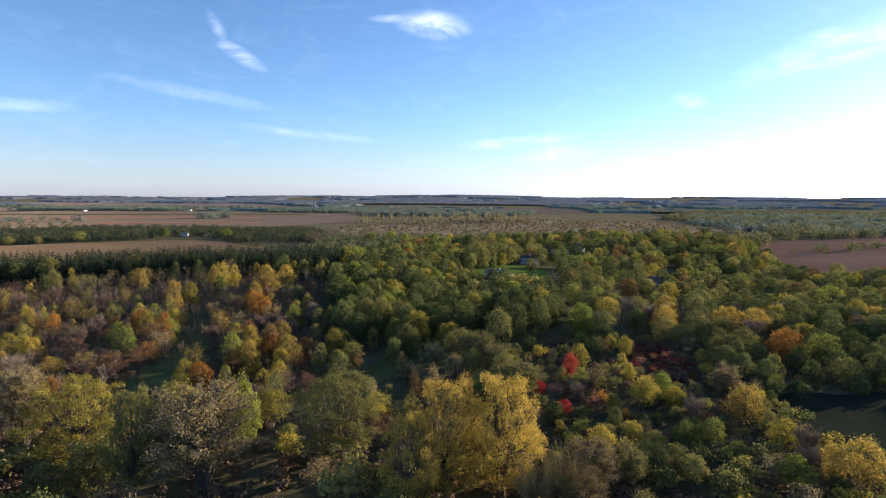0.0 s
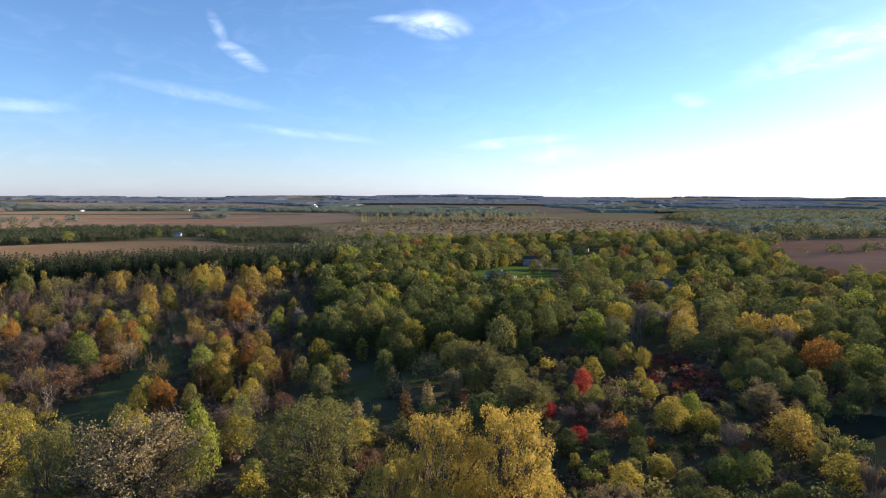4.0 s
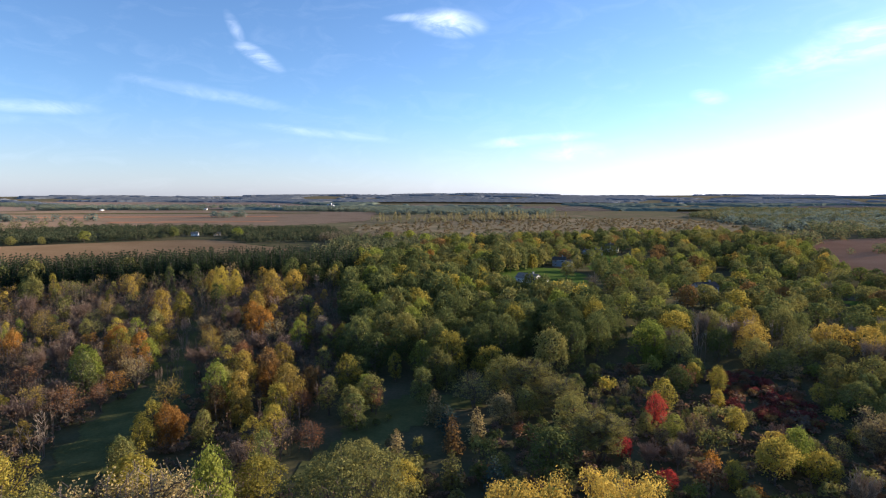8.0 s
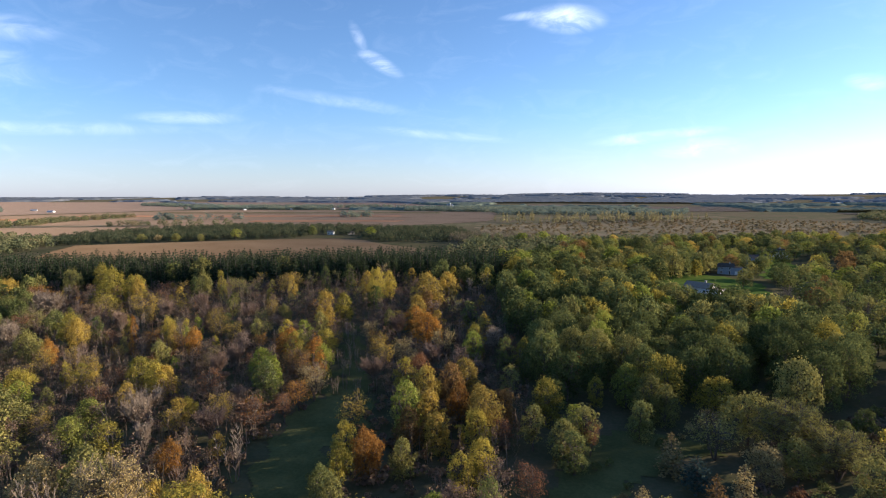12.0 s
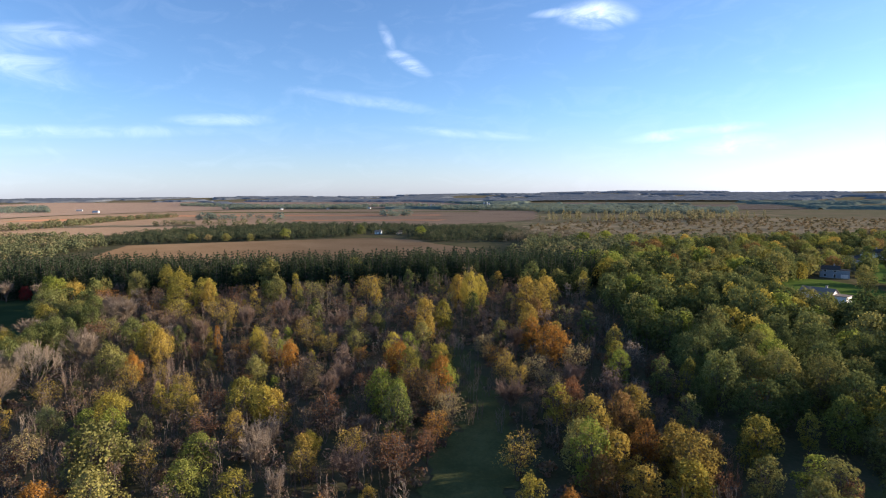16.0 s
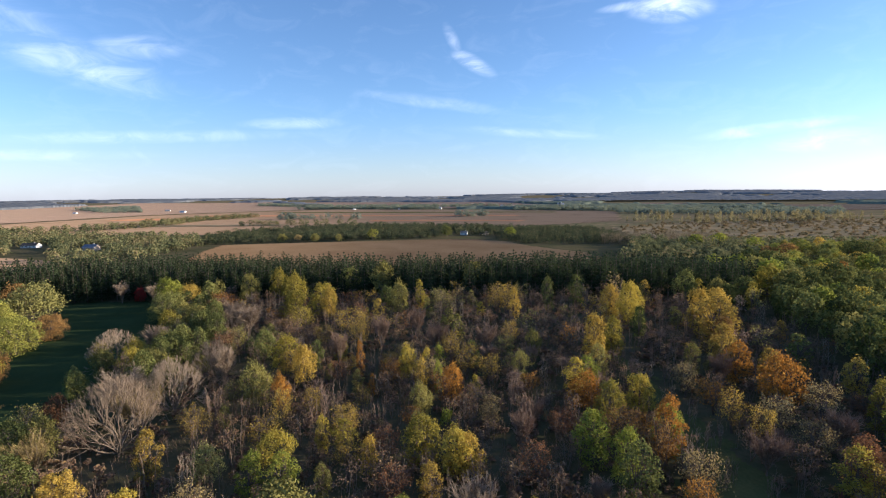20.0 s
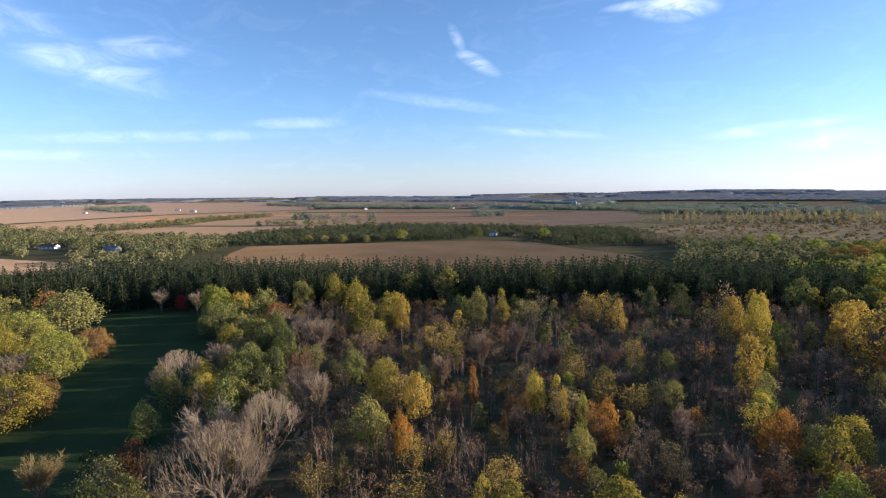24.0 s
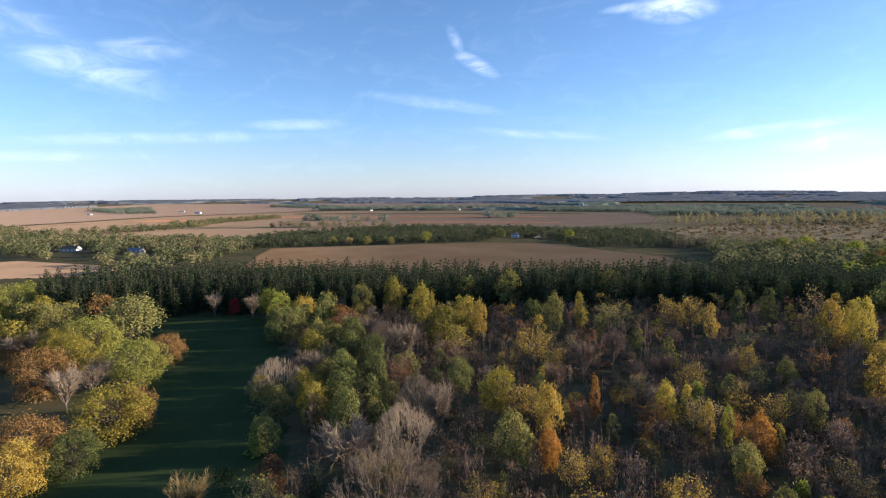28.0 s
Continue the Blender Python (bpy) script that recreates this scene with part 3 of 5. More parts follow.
# name, category, nominal height and width, and the builders of each kind (several individuals, near and far grain)
KINDS = {
    "round": ("broadleaf_tree", "tree", 10, 9, [lambda s, f: broad_tree(s, f), lambda s, f: broad_tree(s, f, base=.12, lobes=18, narrow=.45),
                                                lambda s, f: broad_tree(s, f, base=.3, lobes=12, narrow=.75, count=1900), lambda s, f: broad_tree(s, f, base=.18, lobes=21, narrow=.55)]),
    "oak": ("oak_tree", "tree", 10, 9, [lambda s, f: broad_tree(s, f, base=.16, lobes=22, narrow=.5, count=2500),
                                        lambda s, f: broad_tree(s, f, base=.22, lobes=18, narrow=.6, count=2400), lambda s, f: broad_tree(s, f, base=.1, lobes=24, narrow=.42, count=2700)]),
    "oval": ("young_ash_tree", "tree", 10, 5, [lambda s, f: broad_tree(s, f, 10, 5, .14, 17, .5, .32, 1500), lambda s, f: broad_tree(s, f, 10, 5, .2, 13, .7, .32, 1250),
                                               lambda s, f: broad_tree(s, f, 10, 5, .08, 20, .6, .32, 1600)]),
    "grand": ("tall_broadleaf_tree", "tree", 22, 17, [lambda s, f: broad_tree(s, f, 22, 17, .1, 58, .42, .3, 15000, .085), lambda s, f: broad_tree(s, f, 22, 17, .08, 64, .45, .3, 15500, .08), lambda s, f: broad_tree(s, f, 22, 17, .14, 54, .5, .3, 14000, .09)]),
    "park": ("park_tree", "tree", 12, 14, [lambda s, f: broad_tree(s, True, 12, 14, .02, 36, .36, .36, 6500, .12), lambda s, f: broad_tree(s, True, 12, 14, .05, 32, .42, .36, 6000, .13), lambda s, f: broad_tree(s, True, 12, 14, .02, 40, .4, .36, 6800, .11)]),
    "thin": ("tall_thinning_tree", "tree", 22, 17, [lambda s, f: sparse_tree(s, f, 22, 17, 4.5), lambda s, f: sparse_tree(s, f, 22, 17, 5.2)]),
    "maple": ("maple_tree", "tree", 10, 9, [lambda s, f: broad_tree(s, f, base=.14, lobes=19, narrow=.5), lambda s, f: broad_tree(s, f, base=.2, lobes=15, narrow=.6), lambda s, f: broad_tree(s, f, base=.1, lobes=21, narrow=.45)]),
    "elm": ("elm_tree", "tree", 10, 9, [lambda s, f: broad_tree(s, f, base=.24, lobes=17, narrow=.55), lambda s, f: broad_tree(s, f, base=.15, lobes=20, narrow=.5)]),
    "sparse": ("thinning_tree", "tree", 10, 8, [sparse_tree, sparse_tree, sparse_tree]),
    "bare": ("bare_tree", "tree", 10, 9, [bare_tree, lambda s, f: bare_tree(s, f, fan=1.35), lambda s, f: bare_tree(s, f, fan=.7)]),
    "fan": ("old_bare_tree", "tree", 12, 15, [fan_tree, fan_tree]),
    "ash": ("ash_tree", "tree", 10, 8, [lambda s, f: broad_tree(s, f, 10, 8, .08, 18, .6, .4, 2200), lambda s, f: broad_tree(s, f, 10, 8, .05, 20, .5, .4, 2200)]),
    "sapling": ("sapling", "tree", 10, 5, [whips, whips, whips, lambda s, f: sparse_tree(s, f, 10, 5)]),
    "pine": ("pine_tree", "conifer", 10, 4.4, [lambda s, f: conifer(s, f, blunt=.6), lambda s, f: conifer(s, f, 10, 4.4, .2, .45), lambda s, f: conifer(s, f, 10, 4.4, .1, .5)]),
    "willow": ("willow_tree", "tree", 10, 10, [willow_tree]),
    "shrub": ("shrub", "shrub", 3, 3.4, [bush, bush]),
    "clump": ("distant_tree", "tree", 10, 10, [lambda s, f: broad_tree(s, False, 10, 10, .02, 8, .42, 1.05, 190, .2), lambda s, f: broad_tree(s, False, 10, 10, .04, 10, .5, 1.05, 200, .18),
                                               lambda s, f: broad_tree(s, False, 10, 9, .02, 9, .36, 1.05, 200, .19)]),
    "snag": ("dead_tree", "tree", 9, 1.6, [dead_stem]),
}
WORDS = {"gold": "golden yellow autumn", "amber": "bright golden autumn", "yellow": "yellow-green autumn", "orange": "orange autumn", "rust": "rust-brown autumn", "red": "bright red autumn",
         "maroon": "dark red autumn", "bronze": "bronze-brown autumn", "tan": "faded tan", "olive": "dull olive green", "lime": "fresh lime green", "green": "dark green",
         "pale": "pale grey-green", "willow": "pale yellowish green", "blue": "blue-green", "pine": "dark green", "twig": "brown", "grey": "pale grey"}
FORM = {"fan": "old leafless tree with a wide dome of {} twigs", "ash": "full-crowned tree with {} leaves in the young wood", "round": "broad tree with {} leaves in the wood", "oak": "dense round tree with {} leaves in a closed wood", "park": "full spreading tree with {} leaves beside the lawn", "grand": "tall spreading tree with {} leaves in the near wood", "thin": "tall half-bare tree with thin {} leaves", "maple": "broad garden tree with {} leaves", "elm": "round-crowned tree with {} leaves in the eastern wood", "oval": "slender young tree with {} leaves in scrub",
        "sparse": "half-bare tree with thin {} leaves in scrub", "bare": "leafless tree with a fan of {} twigs", "sapling": "thin upright sapling with {} twigs in scrub",
        "pine": "straight conifer with {} needles", "willow": "weeping tree with {} hanging leaves beside the lawn", "shrub": "low rounded shrub with {} leaves",
        "snag": "dead bleached stem with {} branch stubs"}
LOW = [(-74, 100), (-48, 100), (-52, 128), (-66, 158), (-78, 172)]
PROTO = {}


def grown(kind, which, fine):
    """The two meshes, trunk and crown, of one individual of a kind, made when first asked for."""
    key = (kind, which, fine)
    if key not in PROTO:
        name, cat, h, w, makers = KINDS[kind]
        t, c = makers[which](sum(ord(ch) for ch in kind) * 7 + which * 13, fine)
        bark = PALE_BARK if kind in ("bare", "fan", "snag", "sapling") else BARK
        PROTO[key] = (quad_mesh("trunk", t, bark), quad_mesh("crown", c, LEAVES["green"]))
    return PROTO[key]


PLACED = {}


def crowded(x, y, gap):
    cx, cy = int(x // 8), int(y // 8)
    for i in range(cx - 2, cx + 3):
        for j in range(cy - 2, cy + 3):
            for px, py, pg in PLACED.get((i, j), ()):
                if math.hypot(px - x, py - y) < 0.5 * (gap + pg):
                    return True
    return False


def occupy(x, y, gap):
    PLACED.setdefault((int(x // 8), int(y // 8)), []).append((x, y, gap))


rng = random.Random(5)
NEAR_EDGE = 230.0


def plant(kind, colour, x, y, h, w, group="trees of the wood", fine=False):
    """One tree, a thing with its trunk and crown."""
    name, cat, h0, w0, makers = KINDS[kind]
    tm, cm = grown(kind, rng.randrange(len(makers)), fine or kind == "pine" or (y < NEAR_EDGE and x > -350))
    root = new(name)
    root.empty_display_size = 0.5
    lean = pose(0, 0, 0, rng.uniform(-2.5, 2.5), rng.uniform(-2.5, 2.5), rng.uniform(0, 360))
    root.matrix_basis = Matrix.Translation((x, y, float(ground_z(x, y)))) @ lean @ Matrix.Diagonal((w / w0, w / w0, h / h0, 1))
    trunk, crown = new("trunk", tm), new("crown", cm)
    trunk.parent = crown.parent = root
    crown.material_slots[0].link = "OBJECT"
    crown.material_slots[0].material = LEAVES[colour]
    tagged(root, FORM[kind].format(WORDS[colour]), cat, group)
    occupy(x, y, w * (1.05 if kind == "fan" else 0.8))
    return root


def stand(kind, colour, spots):
    for x, y, h, w in spots:
        if inside(RIDE, np.array([x]), np.array([y]))[0]:
            continue
        slim = .82 if kind in ("round", "ash", "oval") and x < -40 else 1
        plant(kind, colour, x, y, h, w * slim, fine=y < 285)


def inside(poly, x, y):
    """Whether each of the points x, y (arrays) lies in the polygon."""
    hit = np.zeros(np.shape(x), bool)
    for (x0, y0), (x1, y1) in zip(poly, poly[1:] + poly[:1]):
        cross = ((y0 > y) != (y1 > y)) & (x < (x1 - x0) * (y - y0) / ((y1 - y0) or 1e-9) + x0)
        hit ^= cross
    return hit


def spots_in(poly, number, seed):
    r = np.random.default_rng(seed)
    lo, hi = np.min(poly, 0), np.max(poly, 0)
    p = r.uniform(lo, hi, (number * 6, 2))
    p = p[inside(poly, p[:, 0], p[:, 1])][:number]
    return p


def choose(mix):
    return rng.choices([m for m, _ in mix], [k for _, k in mix])[0]


def fill(poly, number, gap, sizes, mix, seed, keep_off=(), group="trees of the wood", limit=9999):
    """Scatter single trees over a stretch of ground, clear of what already stands there."""
    made = 0
    for x, y in spots_in(poly, number, seed):
        x, y = float(x), float(y)
        if any(inside(k, np.array([x]), np.array([y]))[0] for k in keep_off) or crowded(x, y, gap):
            continue
        kind, colour = choose(mix)
        h = rng.uniform(*sizes)
        h0, w0 = KINDS[kind][2], KINDS[kind][3]
        w = h * w0 / h0 * rng.uniform(.85, 1.3)
        plant(kind, colour, x, y, h, min(w, gap * 1.7), group)
        made += 1
        if made >= limit:
            break
    return made


def wood(name, kinds, poly, number, gap, sizes, mat, seed, label, keep_off=(), bark=None, wide=1.0, crowding=True, coarse=1.0, slim=1.0):
    """A joined stretch of uncountable trees or brush."""
    out, stems = [], []
    protos = []
    for kind in kinds:
        for v in range(len(KINDS[kind][4])):
            tm, cm = grown(kind, v, False)
            q = np.empty(len(cm.vertices) * 3, np.float32)
            cm.vertices.foreach_get("co", q)
            s = np.empty(len(tm.vertices) * 3, np.float32)
            tm.vertices.foreach_get("co", s)
            q, s = q.reshape(-1, 4, 3), s.reshape(-1, 4, 3)
            thin_out = 1 if kind == "clump" else coarse * 2 if kind in ("round", "oak", "oval") else coarse
            if thin_out > 1:
                pick = np.random.default_rng(1).permutation(len(q))[: int(len(q) / thin_out)]
                mid = q[pick].mean(1, keepdims=True)
                q = mid + (q[pick] - mid) * math.sqrt(thin_out) * 1.05
                s = s[:16] if coarse > 1 else s
            protos.append((q, s, KINDS[kind][2], KINDS[kind][3]))
    for x, y in spots_in(poly, number, seed):
        x, y = float(x), float(y)
        if any(inside(k, np.array([x]), np.array([y]))[0] for k in keep_off) or (crowding and crowded(x, y, gap)):
            continue
        q, s, h0, w0 = protos[rng.randrange(len(protos))]
        h = rng.uniform(*sizes)
        k = h / h0
        a = rng.uniform(0, 6.283)
        m = np.array([[math.cos(a), -math.sin(a), 0], [math.sin(a), math.cos(a), 0], [0, 0, 1]]) * [[k * wide], [k * wide], [k]]
        at = np.array([x, y, float(ground_z(x, y))])
        out.append(q @ m.T + at)
        stems.append(s[: max(24, int(len(s) * slim))] @ m.T + at)
        if crowding:
            occupy(x, y, gap)
    ob = new(name, quad_mesh(name, np.concatenate(out), mat))
    tagged(ob, label, "trees", "", "stuff")
    if coarse < 2.4:
        st = new("trunks", quad_mesh("trunks", np.concatenate(stems), bark or BARK))
        st.parent = ob
    return ob


def patch(name, poly, cell, lift, mat, label, category, ragged=0.0):
    """A piece of ground cover that follows the terrain."""
    lo, hi = np.min(poly, 0), np.max(poly, 0)
    gx, gy = np.meshgrid(np.arange(lo[0], hi[0] + cell, cell), np.arange(lo[1], hi[1] + cell, cell))
    gx, gy = gx.ravel(), gy.ravel()
    wob = ragged * (np.sin(gx * .21 + gy * .13) + .7 * np.sin(gx * .47 - gy * .39 + 1) + .5 * np.sin(gx * 1.1 + gy * .9 + 2))
    ok = inside(poly, gx + cell / 2 + wob, gy + cell / 2 + wob[::-1] * .6)
    gx, gy = gx[ok], gy[ok]
    corners = [np.stack([x, y, ground_z(x, y) + lift], 1) for x, y in ((gx, gy), (gx + cell, gy), (gx + cell, gy + cell), (gx, gy + cell))]
    ob = new(name, quad_mesh(name, np.stack(corners, 1), mat))
    return tagged(ob, label, category, "", "structure")


# ---- the ground, one sheet out to the skyline ----
radii = np.concatenate([np.linspace(0, 520, 66), np.geomspace(530, 7000, 90)])
turns = np.radians(np.arange(0, 361, 1.5))
RR, TT = np.meshgrid(radii, turns, indexing="ij")
GX, GY = -90 + RR * np.sin(TT), 170 + RR * np.cos(TT)
G = np.stack([GX, GY, ground_z(GX, GY)], 2)
sheet = np.stack([G[:-1, :-1], G[:-1, 1:], G[1:, 1:], G[1:, :-1]], 2).reshape(-1, 4, 3)[:, ::-1]
tagged(new("ground", quad_mesh("ground", sheet, FLOOR)), "forest floor with leaf litter and rough grass reaching the horizon", "ground", "", "structure")

FIELD = [(-478, 436), (-509, 487), (-414, 556), (-305, 639), (-261, 629), (-229, 592), (-165, 545), (-130, 470), (-150, 400), (-260, 375), (-370, 350), (-440, 380)]
LAWN_EDGE = [(-372, 243), (-335, 262), (-312, 258), (-276, 222), (-252, 195), (-240, 178), (-226, 160), (-220, 138), (-250, 116), (-275, 120), (-268, 145), (-280, 163), (-296, 190), (-318, 212), (-340, 225)]
RIDE = [(-70, 104), (-72, 130), (-77, 152), (-79, 171), (-90, 199), (-107, 236), (-114, 238), (-99, 197), (-92, 168), (-91, 150), (-90, 134), (-81, 106)]
GLADE = [(-38, 126), (-34, 146), (-22, 167), (-2, 166), (0, 160), (-12, 156), (-20, 146), (-24, 132), (-28, 120)]
DARK_HOLLOW = [(78, 98), (84, 138), (122, 138), (126, 98)]
SOUTH_FIELD = [(337, 721), (332, 569), (262, 400), (330, 372), (640, 480), (600, 725), (427, 661)]
PLAIN = [(-1000, 500), (-668, 545), (-625, 700), (-560, 815), (-330, 840), (-190, 1100), (-200, 1245), (-240, 1583), (-390, 1640), (-1300, 1920), (-1500, 1200), (-1300, 640)]
FAR_PLAIN = [(-1340, 640), (-1560, 1250), (-1400, 1940), (-2500, 2900), (-3200, 2500), (-2800, 1300)]
NORTH_PLAIN = [(-1300, 2000), (-500, 1990), (-560, 2500), (-1100, 3100), (-2300, 2950)]
EAST_PLAIN = [(197, 1786), (488, 1799), (580, 2469), (250, 2500)]
EAST_STRIP = [(903, 2251), (1041, 2062), (640, 1900), (600, 2300)]
WEST_FIELD = [(-560, 288), (-505, 312), (-520, 352), (-650, 350), (-700, 300), (-620, 240)]
BOG = [(-130, 720), (-180, 900), (-60, 1120), (200, 1250), (480, 1100), (440, 830), (240, 720), (60, 690)]
FIELDS = (FIELD, SOUTH_FIELD, PLAIN, FAR_PLAIN, NORTH_PLAIN, EAST_PLAIN, EAST_STRIP, WEST_FIELD)
BLUE_HOUSE_YARD = [(118, 344), (144, 348), (128, 300), (104, 296)]
EAST_GAPS = ([(560, 880), (720, 960), (900, 1010), (880, 1120), (700, 1090), (540, 1000)], [(640, 1210), (860, 1260), (1120, 1400), (1090, 1500), (820, 1420), (620, 1320)], [(960, 820), (1150, 1000), (1120, 1060), (920, 900)], [(520, 760), (640, 790), (760, 800), (740, 850), (600, 850)])
OPEN = (FIELD, LAWN_EDGE, RIDE, GLADE, DARK_HOLLOW, LOW)
patch("field", FIELD, 3.0, .25, BROWN_STUBBLE, "harvested tan corn field with stubble rows behind the pines", "field")
patch("field", WEST_FIELD, 3.0, .25, STUBBLE, "small harvested tan field between hedges", "field")
patch("field", SOUTH_FIELD, 4.0, .3, RED_SOIL, "reddish brown harvested field beside hedgerow trees", "field")
patch("field", PLAIN, 12.0, .5, STUBBLE, "wide tan harvested plain with broad strips", "field")
patch("field", FAR_PLAIN, 30.0, .8, FAR_SOIL, "distant pinkish tan farmland", "field")
patch("field", NORTH_PLAIN, 30.0, .8, FAR_SOIL, "distant pinkish tan farmland", "field")
patch("field", EAST_PLAIN, 15.0, .8, STUBBLE, "distant tan field between woods", "field")
patch("field", EAST_STRIP, 15.0, .8, STUBBLE, "distant tan field between woods", "field")
for k, poly in enumerate(EAST_GAPS):
    patch("field", poly, 8.0, .5, (STUBBLE, MARSH)[k % 2], "tan field between the eastern woods", "field", 3.0)
patch("meadow", BOG, 10.0, .3, MARSH, "brown marshy meadow with scattered poplars", "meadow")
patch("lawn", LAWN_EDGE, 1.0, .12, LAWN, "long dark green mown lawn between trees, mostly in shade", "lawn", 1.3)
patch("grass_ride", RIDE, .75, .12, MEADOW, "rough grass strip through the young wood", "grass", 2.2)
patch("grass_glade", GLADE, .75, .12, MEADOW, "small rough grass clearing among scrub", "grass", 1.3)
patch("dark_hollow", DARK_HOLLOW, .75, .12, DARK_GROUND, "dark clearing among the slope bushes", "ground", 1.3)
for poly in ([(8, 372), (12, 425), (60, 425), (78, 400), (66, 340), (48, 325), (40, 345)], [(86, 430), (100, 470), (118, 560), (140, 560), (130, 470), (112, 425)],
             [(118, 385), (140, 425), (190, 430), (196, 400), (160, 380)], [(190, 300), (200, 330), (230, 326), (226, 300)]):
    patch("lawn", poly, 2.0, .15, YARD_GRASS, "sunlit green garden lawn beside a house", "lawn", 1.3)

# ---- single trees that stand out ----
stand("ash", "bronze", [(-59, 173, 10.0, 8.0), (-62, 149, 8.0, 8.2), (-45, 163, 8.0, 6.9), (-84, 247, 11.0, 8.9)])
stand("ash", "gold", [(-90, 266, 14.0, 10.9), (-85, 235, 12.0, 9.4), (-64, 169, 10.0, 8.4), (-60, 156, 9.0, 8.7), (-56, 148, 8.0, 8.0), (-50, 162, 9.0, 8.0), (-56, 177, 10.0, 9.5), (-91, 182, 8.0, 6.3), (-130, 162, 8.0, 8.5), (-146, 157, 7.0, 4.7), (-84, 280, 12.0, 12.6), (-117, 270, 13.0, 9.8)])
stand("ash", "green", [(-17, 163, 8.0, 6.0), (9, 126, 9.0, 10.3)])
stand("ash", "lime", [(-104, 169, 10.0, 6.5), (50, 191, 12.0, 8.0), (-110, 174, 10.0, 9.0), (-50, 120, 8.0, 7.4), (-98, 184, 9.0, 8.0), (-95, 183, 8.0, 6.8)])
stand("ash", "olive", [(-32, 150, 8.0, 6.3), (-11, 171, 9.0, 5.9), (-14, 174, 10.0, 7.9), (-145, 133, 11.0, 12.6), (-134, 123, 9.0, 10.3), (-66, 160, 9.0, 8.8), (-60, 138, 7.0, 6.3), (-65, 119, 9.0, 6.6), (-25, 126, 7.0, 6.3), (-110, 196, 8.0, 7.5)])
stand("ash", "orange", [(-55, 163, 9.0, 6.8), (-139, 118, 9.0, 8.0)])
stand("ash", "pale", [(-18, 181, 10.0, 7.5), (-132, 142, 7.0, 8.0), (-127, 133, 7.0, 8.0)])
stand("ash", "yellow", [(-49, 151, 8.0, 9.2), (-36, 167, 10.0, 7.2), (-139, 164, 9.0, 10.1), (-228, 243, 13.0, 14.9), (40, 157, 8.0, 6.5), (-46, 139, 8.0, 7.3), (-58, 110, 11.0, 12.6), (-17, 118, 7.0, 6.8), (-104, 199, 9.0, 8.9), (-110, 277, 12.0, 8.2)])
stand("bare", "grey", [(-246, 197, 10.0, 11.0), (71, 99, 8.0, 6.1), (-123, 149, 8.0, 9.2), (-111, 134, 8.0, 4.2), (74, 215, 13.0, 7.3), (78, 204, 12.0, 10.1), (33, 130, 6.0, 5.3), (-120, 142, 9.0, 7.0), (-210, 158, 12.0, 13.8), (-295, 171, 9.0, 12.2), (-339, 254, 10.0, 10.7), (-321, 257, 10.0, 10.2), (-251, 233, 11.0, 9.5), (-230, 219, 13.0, 14.9), (-202, 180, 12.0, 9.5), (-337, 179, 11.0, 14.9), (-291, 162, 11.0, 9.9), (66, 92, 7.0, 6.6), (56, 115, 8.0, 5.8)])
stand("bare", "tan", [(-197, 132, 10.0, 7.4), (18, 78, 13.0, 10.3), (13, 75, 12.0, 7.3), (-200, 154, 10.0, 11.5), (-225, 138, 9.0, 8.4)])
stand("bare", "twig", [(-103, 143, 8.0, 9.2), (-123, 174, 9.0, 7.8), (-123, 182, 9.0, 6.8), (-88, 188, 9.0, 6.6), (-82, 182, 8.0, 9.2), (-184, 205, 11.0, 8.0), (-180, 222, 12.0, 7.4), (-162, 224, 10.0, 8.8), (-148, 228, 10.0, 9.0), (-122, 217, 6.0, 6.9), (-174, 235, 12.0, 7.9)])
stand("fan", "grey", [(-195, 146, 15.5, 21.1), (-202, 165, 13.0, 15.2), (-208, 183, 12.0, 12.6), (-239, 224, 12.0, 16.0), (-245, 182, 12.0, 16.2)])
stand("ash", "gold", [(-117, 227, 14.0, 9.5)])
stand("ash", "yellow", [(-109, 229, 13.0, 9.0), (-113, 234, 12.0, 8.0)])
stand("grand", "amber", [(-1, 84, 22.0, 14.0), (9, 85, 22.3, 13.8)])
stand("grand", "gold", [(-7, 78, 20.0, 10.3)])
stand("grand", "olive", [(-55, 85, 20.0, 9.3), (-21, 97, 19.0, 17.6)])
stand("grand", "yellow", [(-72, 97, 18.0, 19.0)])
stand("oval", "gold", [(-153, 193, 10.0, 4.1), (-289, 249, 12.0, 9.4), (51, 131, 7.0, 6.2), (-86, 254, 15.0, 15.0), (-149, 261, 13.0, 5.5)])
stand("oval", "green", [(-222, 186, 9.0, 7.0), (-30, 146, 8.0, 6.2), (-140, 277, 14.0, 5.8), (-131, 283, 14.0, 7.4), (-147, 213, 9.0, 5.1), (-102, 162, 11.0, 7.8), (-49, 199, 10.0, 6.5), (-107, 249, 12.0, 6.1)])
stand("oval", "lime", [(-160, 143, 8.0, 6.1), (-155, 145, 8.0, 6.5), (56, 133, 7.0, 5.1), (-58, 200, 11.0, 6.8), (-38, 199, 11.0, 4.5), (-30, 159, 8.0, 5.7), (-116, 209, 9.0, 6.9), (-107, 255, 10.0, 5.1), (179, 244, 14.0, 12.4), (-64, 153, 12.0, 8.4), (-37, 206, 10.0, 6.1), (-154, 206, 9.0, 4.5), (-149, 195, 9.0, 3.0)])
stand("oval", "olive", [(-38, 154, 9.0, 5.3), (-28, 156, 9.0, 6.7), (-132, 208, 9.0, 5.2), (-214, 175, 9.0, 4.8), (-214, 182, 10.0, 6.3)])
